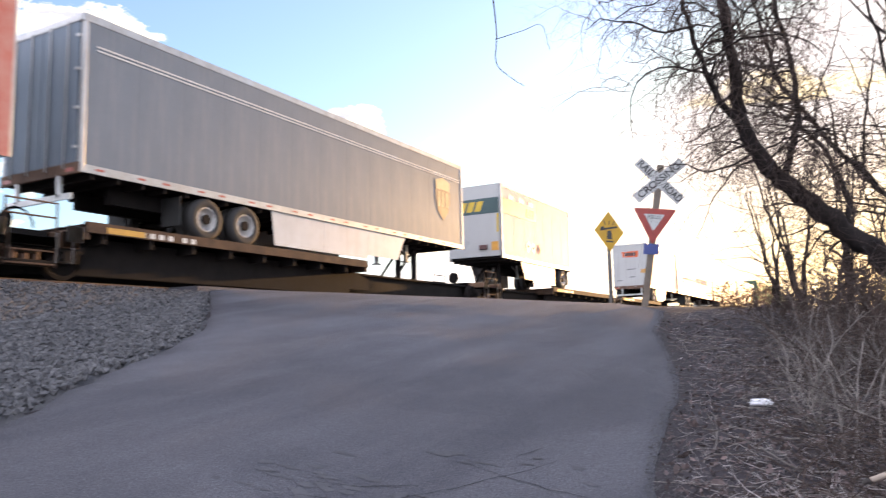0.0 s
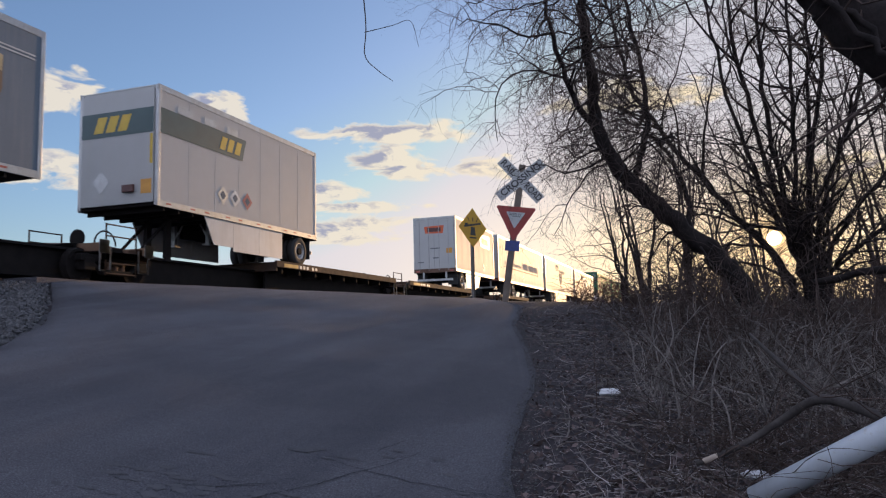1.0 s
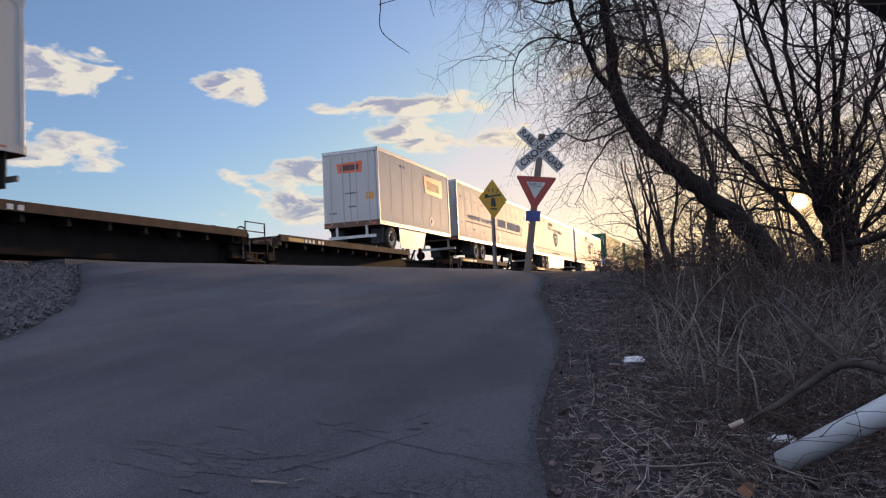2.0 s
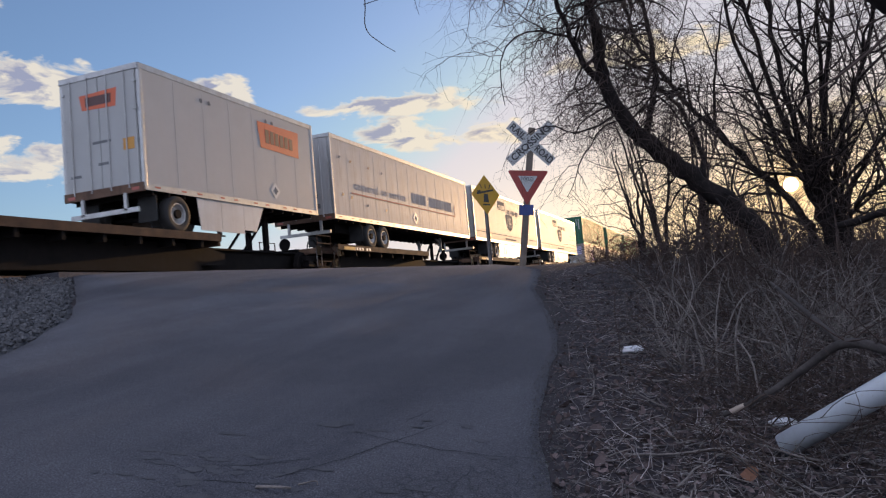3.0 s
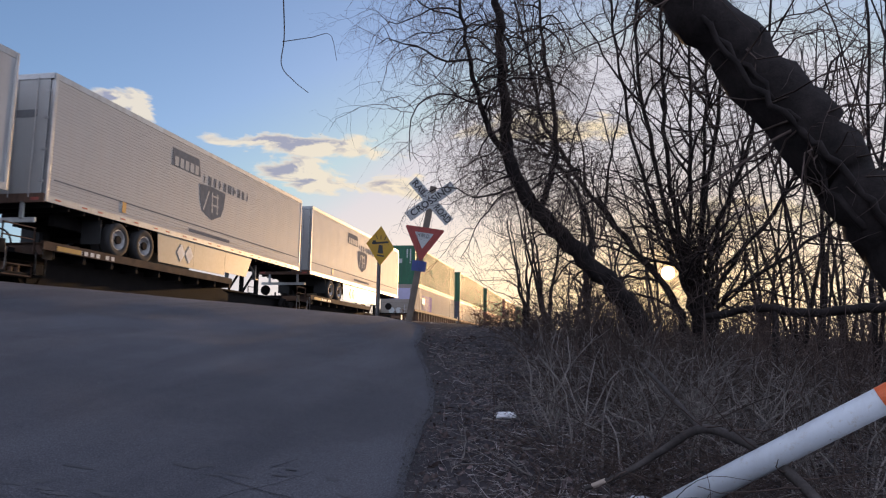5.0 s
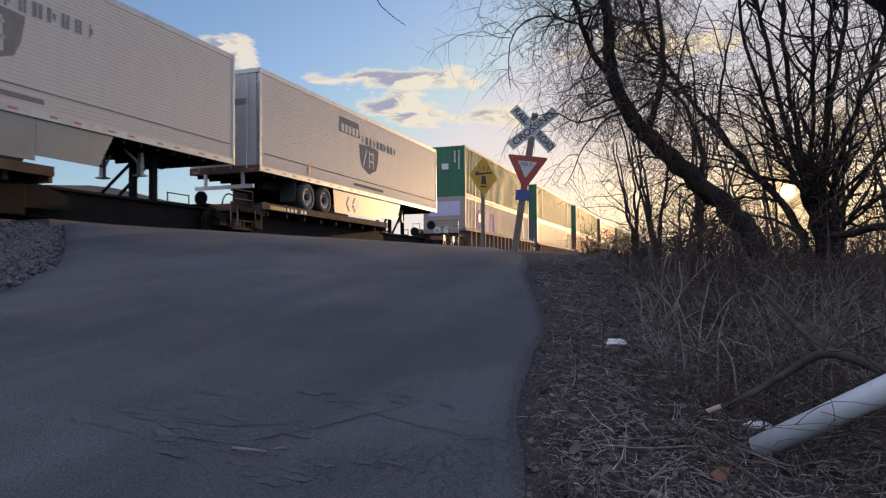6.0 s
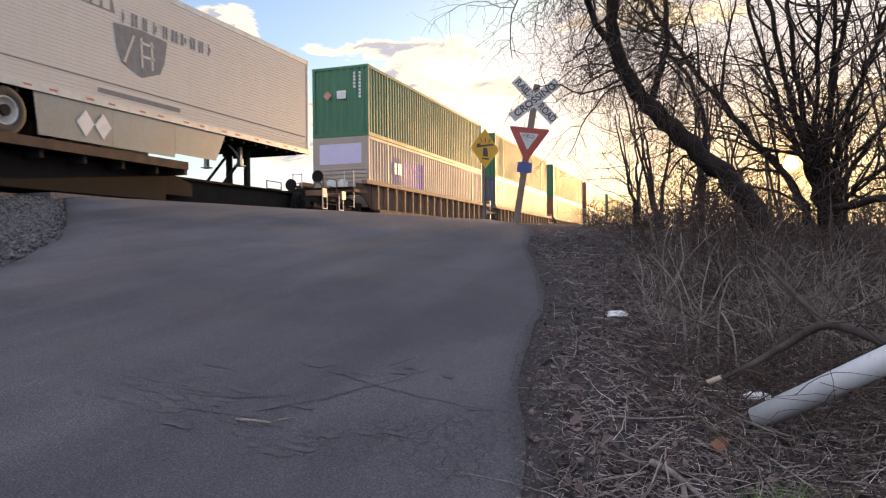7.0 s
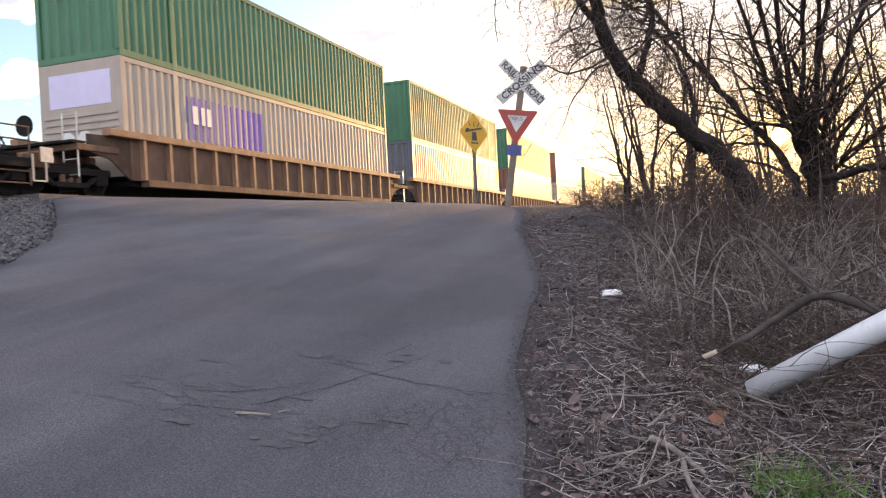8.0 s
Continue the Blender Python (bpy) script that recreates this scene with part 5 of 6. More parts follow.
def sprout(rng, limbs, twigs, line, r0, r1, level, spec):
    """Side branches along a line. spec[level]: (number per metre, length range, spread, bend, pull, sides, steps, taper radius)."""
    if level >= len(spec):
        return
    per, (l0, l1), spread, bend, pull, sides, steps, thin = spec[level]
    total = sum(np.linalg.norm(b - a) for a, b in zip(line, line[1:]))
    for _ in range(max(1, int(total * per))):
        u = rng.uniform(0.12 if level else 0.2, 1.0)
        i = min(len(line) - 2, int(u * (len(line) - 1)))
        f = u * (len(line) - 1) - i
        start = line[i] * (1 - f) + line[i + 1] * f
        along_way = line[i + 1] - line[i]
        along_way = along_way / (np.linalg.norm(along_way) + 1e-9)
        side = np.array([rng.gauss(0, 1) for _ in range(3)])
        side -= along_way * side.dot(along_way)
        side /= np.linalg.norm(side) + 1e-9
        way = along_way * (1 - spread) + side * spread
        here = (r0 + (r1 - r0) * u)
        radius = min(here * 0.75, thin * rng.uniform(0.7, 1.3))
        length = rng.uniform(l0, l1)
        new_line = wander(rng, start, way, length, steps, bend, pull)
        if shuts_gap(new_line, radius):
            continue
        (limbs if sides >= 5 else twigs).add(new_line, np.linspace(radius, radius * 0.3, len(new_line)), sides)
        sprout(rng, limbs, twigs, new_line, radius, radius * 0.3, level + 1, spec)


def tree(label, stems, spec, seed, category="tree", rough=0.02):
    """Stems: (control points, radius at the base, radius at the top)."""
    rng = random.Random(seed)
    t = new("tree")
    tagged(t, label, category, "bare trees beside the road")
    trunk, limbs, twigs = Tubes(), Tubes(), Tubes()
    for points, r0, r1 in stems:
        line = smooth_line(points, 7)
        line = [q + np.array([rng.gauss(0, rough) for _ in range(3)]) for q in line]
        n = len(line)
        radii = [(r0 + (r1 - r0) * (i / (n - 1)) ** 0.8) * (1 + 0.10 * rng.uniform(-1, 1)) * (1.35 if i == 0 else 1) for i in range(n)]
        trunk.add(line, radii, 9)
        sprout(rng, limbs, twigs, line, r0, r1, 0, spec)
    trunk.object("trunk", M["bark"], t)
    if limbs.verts:
        limbs.object("branchwork", M["bark"], t)
    twigs.object("crown", M["twig"], t)
    return t


def base_at(az, r):
    p = polar(az, 0, r)
    return np.array((p[0], p[1], ground_z(p[0], p[1]) - 0.15))


def build_trees():
    # rows of spec: number per metre, lengths, spread, bend, pull, sides, steps, radius
    droop = [(7.0, (0.6, 1.8), 0.72, 0.27, (-0.04, 0, -1.2), 5, 9, 0.016),
             (6.4, (0.5, 1.4), 0.75, 0.30, (-0.03, 0, -1.0), 3, 7, 0.0072),
             (8.0, (0.2, 0.8), 0.78, 0.42, (0, 0, -0.7), 3, 5, 0.0036)]
    # the leaning tree over the signs
    tree("dark leaning bare tree with drooping tangled twigs", [
        ([base_at(-4.6, 11.5), polar(-3.0, 2.8, 11.4), polar(0.1, 6.4, 11.1), polar(4.2, 10.6, 10.8), polar(6.3, 14.2, 10.6), polar(7.0, 20.4, 10.4), polar(7.6, 26.0, 10.0), polar(9.0, 32, 9.8)], 0.19, 0.04),
        ([polar(6.3, 14.2, 10.6), polar(8.5, 18.0, 10.2), polar(10.0, 23.5, 9.8), polar(11.1, 29.5, 9.4)], 0.055, 0.016),
        ([polar(4.2, 10.6, 10.8), polar(2.8, 15, 11.2), polar(3.4, 21, 11.5), polar(4.4, 28, 11.5)], 0.06, 0.018),
        ([polar(0.1, 6.4, 11.1), polar(0.6, 11.0, 11.6), polar(2.6, 14.0, 12.0), polar(4.4, 15.4, 11.8)], 0.045, 0.012)], droop, 11)
    # many-stemmed tree by the sun
    fan = [(3.1, (0.8, 2.4), 0.5, 0.20, (0, 0, 0.4), 5, 8, 0.022),
           (3.8, (0.5, 1.6), 0.70, 0.28, (0, 0, 0.0), 3, 6, 0.008),
           (4.8, (0.25, 0.9), 0.78, 0.36, (0, 0, -0.4), 3, 4, 0.0036)]
    stems = []
    for a1, e1, a2, e2, a3, e3, r in ((0.8, 9, 3.4, 17, 6.0, 26, 0.085), (-1.2, 8, 1.2, 16, 3.0, 26, 0.075), (-2.6, 9, -0.6, 18, 1.2, 28, 0.08), (-3.8, 9, -2.6, 18, -1.4, 28, 0.055),
                                      (-4.6, 10, -3.8, 19, -3.4, 29, 0.075), (-5.6, 9, -5.4, 18, -5.4, 29, 0.08), (-6.8, 9, -7.4, 18, -7.6, 28, 0.06), (-7.8, 8, -9.2, 17, -10.2, 27, 0.08),
                                      (-9.2, 8, -11.6, 16, -13.4, 25, 0.07), (-10.5, 6, -14.0, 12, -17.0, 20, 0.06), (-12.0, 5, -16.5, 9, -21.0, 14, 0.05), (-3.2, 6, 0.2, 11, 2.2, 17, 0.05),
                                      (-8.2, 10, -8.6, 20, -8.2, 30, 0.05)):
        b = base_at(-7.6 + 0.12 * (a1 + 6), 13.2 + 0.12 * (e1 - 8))
        curve = [b, polar(-7.5 + (a1 + 6) * 0.22, 3.4 + 0.1 * (e1 - 8), 13.1), polar(-6.6 + (a1 + 6) * 0.62, e1 * 0.95, 12.9), polar(a2, e2, 12.6), polar(a3, e3, 12.4)]
        if not shuts_gap(smooth_line(curve, 12), 1.0):
            stems.append((curve, r * 1.05, 0.018))
    tree("many-stemmed bare tree with upright branches", stems, fan, 21)
    # the great trunk that leans overhead
    big = [(3.0, (0.5, 1.6), 0.8, 0.3, (0, 0, -0.4), 3, 7, 0.011), (6.0, (0.2, 0.8), 0.75, 0.3, (0, 0, -0.5), 3, 5, 0.0045)]
    tree("massive dark leaning tree trunk wrapped in vines", [
        ([np.array((4.9, 4.6, ground_z(4.9, 4.6) - 0.2)), polar(-31, -2.0, 6.2), polar(-24.0, 2.4, 6.1), polar(-19.5, 8.7, 6.0), polar(-15.7, 14.8, 5.9), polar(-11.0, 21.2, 5.8), polar(-6.7, 26.3, 5.6), polar(-0.7, 33.7, 5.4)], 0.31, 0.20),
        ([polar(-20.6, 6.8, 5.78), polar(-17.2, 12.8, 5.68), polar(-13.2, 17.6, 5.6), polar(-8.9, 23.4, 5.52)], 0.03, 0.02),
        ([polar(-18.4, 8.8, 5.78), polar(-14.6, 15.6, 5.7), polar(-12.0, 19.6, 5.6), polar(-7.2, 25.0, 5.48)], 0.025, 0.02)], big, 31)
    # slender trees behind
    for k, (az, r, h) in enumerate(((5.0, 17, 2.6), (3.5, 19, 4), (0.5, 21, 5), (-14, 15, 6), (-18.5, 12, 6.5), (-22, 15, 7), (-12, 22, 8), (-26, 11, 6), (-5, 24, 8), (-17, 20, 8),
                                    (-15.5, 17.5, 7), (-20, 18, 7))):
        b = base_at(az, r)
        rng = random.Random(90 + k)
        stems = []
        for _ in range(4):
            dx, dy = rng.uniform(-0.28, 0.28), rng.uniform(-0.2, 0.2)
            if shuts_gap(smooth_line([b, b + np.array((dx * h * 0.35, dy * h * 0.4, h * 0.4)), b + np.array((dx * h, dy * h, h))], 8), 1.0):
                continue
            stems.append(([b, b + np.array((dx * h * 0.35, dy * h * 0.4, h * 0.4)), b + np.array((dx * h, dy * h, h))], rng.uniform(0.03, 0.075), 0.012))
        tree("slender bare sapling trees in the thicket", stems, [(1.8, (0.7, 2.2), 0.6, 0.24, (0, 0, 0.2), 3, 7, 0.013), (3.2, (0.3, 1.1), 0.7, 0.3, (0, 0, -0.2), 3, 5, 0.0052)], 50 + k)


build_trees()


# ---------------------------------------------------------------- undergrowth
def scatter_undergrowth():
    rng = random.Random(77)
    # thicket of thin stems
    t = Tubes()
    count = 0
    while count < 1700:
        az, r = rng.uniform(-32, 9), rng.uniform(8.0, 22)
        if az > 2 and r < 11.5 + 0.5 * (az - 2):
            continue
        p = base_at(az, r)
        h = rng.uniform(0.3, 1.9) * (0.55 if az > 3 else 1.0)
        line = wander(rng, p, (rng.gauss(0, 0.3), rng.gauss(0, 0.25), 1), h, 7, 0.16, (rng.gauss(0, 0.5), 0, -0.35))
        if shuts_gap(line, 1.0):
            continue
        t.add(line, np.linspace(rng.uniform(0.005, 0.016), 0.003, 8), 3)
        for _ in range(6):
            i = rng.randrange(1, 7)
            tw = wander(rng, line[i], (rng.gauss(0, 1), rng.gauss(0, 1), 0.4), rng.uniform(0.2, 0.9), 5, 0.28, (0, 0, -0.3))
            t.add(tw, np.linspace(0.005, 0.0018, 6), 3)
        count += 1
    tagged(t.object("thicket", M["twig"]), "dense brown thicket of thin bare stems", "thicket", kind="stuff")
    # woods further back
    t = Tubes()
    for _ in range(220):
        az, r = rng.uniform(-40, 6), rng.uniform(26, 95)
        p = base_at(az, r)
        h = rng.uniform(2.0, 5.5) * (0.5 if az > 2 else 1.0)
        line = wander(rng, p, (rng.gauss(0, 0.12), 0, 1), h, 5, 0.08, (0, 0, 0))
        if shuts_gap(line, 1.0):
            continue
        t.add(line, np.linspace(rng.uniform(0.04, 0.11), 0.015, 6), 3)
        for _ in range(9):
            i = rng.randrange(1, 5)
            tw = wander(rng, line[i], (rng.gauss(0, 1), rng.gauss(0, 0.4), 0.8), rng.uniform(0.6, 2.4), 3, 0.2, (0, 0, 0.2))
            if shuts_gap(tw, 1.0):
                continue
            t.add(tw, np.linspace(0.028, 0.009, 4), 3)
    tagged(t.object("far_woods", M["twig"]), "bare brown woods beyond the thicket", "woods", kind="stuff")
    # dry weed stalks on the verge
    t, t2 = Tubes(), Tubes()
    count = 0
    while count < 950:
        x, y = rng.uniform(-1.8, 6.5), rng.uniform(2.8, 14)
        if not lies_right(x, y, 0.9 + 1.2 * rng.random() + (0.8 if y < 6 else 0)):
            continue
        p = (x, y, ground_z(x, y) - 0.03)
        h = rng.uniform(0.2, 1.0) * (0.65 if y < 5.5 else 1.0)
        thick = rng.uniform(0.003, 0.008) if rng.random() < 0.9 else rng.uniform(0.009, 0.016)
        line = wander(rng, p, (rng.gauss(0, 0.3), rng.gauss(0, 0.3), 1), h, 7, 0.12, (rng.gauss(0, 0.6), rng.gauss(0, 0.4), -0.5))
        t.add(line, np.linspace(thick, thick * 0.35, 8), 5)
        for _ in range(2):
            i = rng.randrange(3, 7)
            tw = wander(rng, line[i], (rng.gauss(0, 1), rng.gauss(0, 1), 0.4), rng.uniform(0.1, 0.4), 4, 0.25, (0, 0, 0))
            t.add(tw, np.linspace(0.003, 0.0015, 5), 3)
        count += 1
    tagged(t.object("dry_weeds", M["stalk"]), "dry tan weed stalks on the verge", "weeds", kind="stuff")
    for _ in range(70):
        az, r = rng.uniform(-18, 5.0), rng.uniform(5.2, 10.5)
        p = base_at(az, r) + np.array((0, 0, 0.1))
        h = rng.uniform(0.35, 1.15)
        line = wander(rng, p, (rng.gauss(0, 0.25), rng.gauss(0, 0.2), 1), h, 8, 0.13, (rng.gauss(0, 0.5), 0, -0.3))
        thick = rng.uniform(0.004, 0.012)
        t2.add(line, np.linspace(thick, thick * 0.5, 9), 6)
    tagged(t2.object("dead_canes", M["stalk"]), "pale dead canes standing in the weeds", "canes", kind="stuff")
    # dead shrubs: a forked stem with side twigs
    forks, fine = Tubes(), Tubes()
    shrub_spec = [(9.0, (0.15, 0.55), 0.6, 0.16, (0, 0, 0.2), 5, 6, 0.0055), (9.0, (0.06, 0.28), 0.65, 0.2, (0, 0, 0.0), 3, 4, 0.0022)]
    for _ in range(80):
        az, r = rng.uniform(-19, 4.2), rng.uniform(6.0, 10.5)
        p = base_at(az, r) + np.array((0, 0, 0.1))
        for _ in range(rng.randrange(1, 4)):
            line = wander(rng, p, (rng.gauss(0, 0.4), rng.gauss(0, 0.3), 1), rng.uniform(0.3, 1.0), 7, 0.14, (rng.gauss(0, 0.5), 0, -0.2))
            thick = rng.uniform(0.005, 0.011)
            forks.add(line, np.linspace(thick, thick * 0.4, 8), 6)
            sprout(rng, forks, fine, line, thick, thick * 0.4, 0, shrub_spec)
    tagged(forks.object("dead_shrubs", M["stalk"]), "pale dead forked shrubs standing on the verge", "shrubs", kind="stuff")
    tagged(fine.object("shrub_twigs", M["stalk"]), "fine dry twigs of the dead shrubs", "twigs", kind="stuff")
    # larger sticks dropped by the trees
    t = Tubes()
    count = 0
    while count < 420:
        r, az = 2.9 + 9 * rng.random() ** 1.3, rng.uniform(-26, 14)
        x, y = polar(az, 0, r)[:2]
        if not lies_right(x, y, 0.25):
            continue
        line = wander(rng, (x, y, ground_z(x, y) + rng.uniform(0.01, 0.06)), (rng.gauss(0, 1), rng.gauss(0, 1), rng.gauss(0.05, 0.12)), rng.uniform(0.2, 0.8), 6, 0.12, (0, 0, -0.15))
        line = [np.array((q[0], q[1], max(q[2], ground_z(q[0], q[1]) + 0.008))) for q in line]
        thick = rng.uniform(0.003, 0.008)
        t.add(line, np.linspace(thick, thick * 0.5, 7), 5)
        count += 1
    tagged(t.object("dropped_sticks", M["stalk"]), "pale broken sticks lying over the verge", "sticks", kind="stuff")
    # tangled vines looping over the ground
    t = Tubes()
    count = 0
    while count < 2400:
        x, y = (rng.uniform(-1.2, 6.0), rng.uniform(3.0, 13)) if count % 3 else (rng.gauss(0.6, 0.9), rng.gauss(4.9, 0.8))
        if y < 2.8 or (y < 5.3 and -0.4 < x < 1.3 and rng.random() < 0.7) or not lies_right(x, y, 0.5 + 1.2 * rng.random()):
            continue
        line = wander(rng, (x, y, ground_z(x, y)), (rng.gauss(0, 1), rng.gauss(0, 1), 0.9), rng.uniform(0.4, 1.5), 10, 0.16, (0, 0, -1.5))
        line = [np.array((q[0], q[1], max(q[2], ground_z(q[0], q[1]) + 0.006))) for q in line]
        t.add(line, np.linspace(rng.uniform(0.002, 0.005), 0.0013, 11), 3)
        count += 1
    tagged(t.object("vines", M["twig"]), "tangled red-brown vines looping over the verge", "vines", kind="stuff")
    # straw and broken twigs lying about
    t = Tubes()
    count = 0
    while count < 14000:
        r = 2.6 + 13 * rng.random() ** 1.5
        az = rng.uniform(-28, 18)
        p = polar(az, 0, r)
        x, y = p[0], p[1]
        if not lies_right(x, y, 0.08 + 0.5 * rng.random() ** 2):
            continue
        length = rng.uniform(0.03, 0.11) if rng.random() < 0.75 else rng.uniform(0.1, 0.34)
        z = ground_z(x, y) + rng.uniform(0.0, 0.05)
        line = wander(rng, (x, y, z), (rng.gauss(0, 1), rng.gauss(0, 1), rng.gauss(0.10, 0.28)), length, 3, 0.26, (0, 0, -0.1))
        line = [np.array((q[0], q[1], max(q[2], ground_z(q[0], q[1]) + 0.004))) for q in line]
        t.add(line, np.linspace(rng.uniform(0.0012, 0.0042), 0.001, 4), 3)
        count += 1
    tagged(t.object("straw", M["straw"]), "dry straw and broken twigs strewn over the verge", "straw", kind="stuff")
    # dead leaves
    verts, faces = [], []
    count = 0
    while count < 21000:
        r = 2.4 + 11 * rng.random() ** 1.4
        az = rng.uniform(-30, 18)
        p = polar(az, 0, r)
        x, y = p[0], p[1]
        if not lies_right(x, y, 0.0 + 0.5 * rng.random() ** 2):
            continue
        size = rng.uniform(0.008, 0.022) if rng.random() < 0.94 else rng.uniform(0.02, 0.042)
        turn = Euler((rng.gauss(0, 0.6), rng.gauss(0, 0.6), rng.uniform(0, 6.3))).to_matrix()
        centre = Vector((x, y, ground_z(x, y) + rng.uniform(0.008, 0.035)))
        base = len(verts)
        curl = rng.uniform(0.0, 0.5)
        for a, b in ((-1.3, 0), (-0.4, -0.62), (0.5, -0.55), (1.3, 0), (0.5, 0.55), (-0.4, 0.62), (0, 0)):
            verts.append(centre + turn @ Vector((a * size, b * size, curl * size * (a * a * 0.5 + b * b) if (a or b) else 0)))
        faces += [(base + k, base + (k + 1) % 6, base + 6) for k in range(6)]
        count += 1
    mesh = bpy.data.meshes.new("leaf_litter")
    mesh.from_pydata(verts, [], faces)
    tagged(link(mesh, "leaf_litter", M["leaf"]), "dead brown leaves strewn over the verge", "leaves", kind="stuff")


scatter_undergrowth()


# ---------------------------------------------------------------- things lying about
def road_z(x, y):
    return ground_z(x, y) + 0.037


def on_ground(az, el):
    """Where a sight line downwards meets the slope."""
    r = 1.0
    while polar(az, el, r)[2] > ground_z(*polar(az, el, r)[:2]) + 0.02 and r < 40:
        r += 0.02
    return polar(az, el, r)


def build_litter():
    rng = random.Random(9)
    # leaning plastic marker post
    p = new("marker_post")
    tagged(p, "toppled white plastic marker post with an orange band", "marker post")
    a, b = Vector(polar(-3.0, -12.2, 4.65)), Vector(polar(-21.5, -1.2, 4.45))
    a.z = ground_z(a.x, a.y) + 0.06
    way = (b - a)
    bm = bmesh.new()
    turn = way.to_track_quat("Z", "Y").to_matrix().to_4x4()
    rad = 0.069
    rings = []
    for k, (d, r) in enumerate([(0.0, rad * 0.80), (0.0, rad), (way.length * 0.5, rad * 1.005), (way.length, rad), (way.length, rad * 0.8)]):
        rings.append([bm.verts.new(Matrix.Translation(a) @ turn @ Vector((r * math.cos(q * math.pi / 14), r * math.sin(q * math.pi / 14), d))) for q in range(28)])
    for r0, r1 in zip(rings, rings[1:]):
        for q in range(28):
            bm.faces.new((r0[q], r0[(q + 1) % 28], r1[(q + 1) % 28], r1[q]))
    bmesh.ops.recalc_face_normals(bm, faces=bm.faces)
    part("tube", bm, M["pipe"], p, smooth=True)
    bm = bmesh.new()
    c = a + way * 0.86
    rod(bm, c, c + way.normalized() * 0.16, rad * 1.03, 28)
    part("band", bm, M["pipe_orange"], p, "orange reflective band", smooth=False)
    # fallen branch arching over the post
    t = Tubes()
    pts = [polar(0.75, -9.85, 4.95), polar(-2.2, -8.55, 4.95), polar(-4.8, -6.9, 5.0), polar(-7.4, -5.3, 4.9), polar(-10.0, -5.9, 4.7), polar(-12.5, -7.4, 4.5), polar(-15.5, -10.5, 4.3), on_ground(-17.0, -13.5)]
    line = smooth_line(pts, 6)
    t.add(line, [0.015 + 0.014 * min(1, i / 20) for i in range(len(line))], 8)
    side = smooth_line([polar(-7.4, -5.3, 4.9), polar(-5.4, -3.0, 5.4), polar(-3.4, -0.8, 6.0)], 6)
    t.add(side, np.linspace(0.022, 0.012, len(side)), 7)
    branch = new("fallen_branch")
    tagged(branch, "bent grey-brown fallen branch arching over the verge", "branch")
    t.object("limb", M["grey_bark"], branch)
    end = Tubes()
    end.add(line[:4], [0.004, 0.0158, 0.0170, 0.0176], 8)
    tagged(end.object("broken_end", M["bare_wood"], branch), "pale splintered end")
    tw = Tubes()
    for k in range(26):
        i = rng.randrange(2, len(line) - 1)
        l = wander(rng, line[i], (rng.gauss(0, 1), rng.gauss(0, 1), 0.3), rng.uniform(0.15, 0.6), 5, 0.2, (0, 0, -0.2))
        tw.add(l, np.linspace(0.006, 0.002, 6), 3)
    tagged(tw.object("twig_tangle", M["twig"], branch), kind="stuff")

    # dark limb lying through the thicket
    t = Tubes()
    line = smooth_line([polar(-7.8, 2.6, 11.5), polar(-11, 3.2, 11.2), polar(-15, 3.0, 11.0), polar(-19.5, 3.4, 10.8)], 7)
    line = [q + np.array((0, 0, rng.gauss(0, 0.02))) for q in line]
    t.add(line, [0.05 + 0.02 * i / len(line) for i in range(len(line))], 7)
    p0 = line[10]
    t.add([p0, (p0 + base_at(-12.5, 11.0)) / 2, base_at(-12.5, 11.0)], [0.045, 0.05, 0.055], 6)
    tagged(t.object("dead_limb", M["bark"]), "dark dead limb leaning through the thicket", "branch")
    # the tip of a branch that hangs in above the road
    t = Tubes()
    t.add(smooth_line([polar(25.2, 30, 7.5), polar(24.5, 23.5, 7.6), polar(24.6, 21.0, 7.6), polar(23.6, 19.9, 7.6), polar(22.4, 19.1, 7.6)], 6), np.linspace(0.008, 0.003, 25), 4)
    t.add(smooth_line([polar(24.6, 22.6, 7.6), polar(22.4, 23.1, 7.5), polar(20.9, 23.4, 7.5), polar(20.3, 21.6, 7.5)], 6), np.linspace(0.005, 0.002, 19), 4)
    t.add(smooth_line([polar(14.0, 36, 8.0), polar(20, 36.5, 7.7), polar(25.2, 30, 7.5)], 3), np.linspace(0.02, 0.008, 7), 5)
    t.add(smooth_line([polar(9.0, 31.8, 9.8), polar(11, 34, 8.8), polar(14.0, 36, 8.0)], 6), np.linspace(0.03, 0.02, 13), 5)
    tagged(t.object("hanging_branch", M["twig"]), "thin bare branch hanging over the road", "branch")

    def crumple(name, label, az, el, size, mat):
        c = Vector(on_ground(az, el))
        bm = bmesh.new()
        bmesh.ops.create_icosphere(bm, subdivisions=3, radius=1.0)
        for v in bm.verts:
            k = 1 + 0.45 * noise.noise(v.co * 1.7 + Vector((az, el, 0))) + 0.2 * noise.noise(v.co * 5)
            v.co = Vector((v.co.x * size * k, v.co.y * size * 0.6 * k, v.co.z * size * 0.33 * k)) + c + Vector((0, 0, size * 0.2))
        ob = part(name, bm, mat, None)
        tagged(ob, label, "litter")
    crumple("crumpled_wrapper", "crumpled white wrapper lying in dead leaves", 6.55, -5.0, 0.10, M["paper"])
    crumple("paper_scrap", "crumpled white paper scrap beside the marker post", -3.1, -10.6, 0.085, M["paper"])
    crumple("pebble", "small pale stone lying on the asphalt", 36.0, -2.8, 0.03, M["stone"])

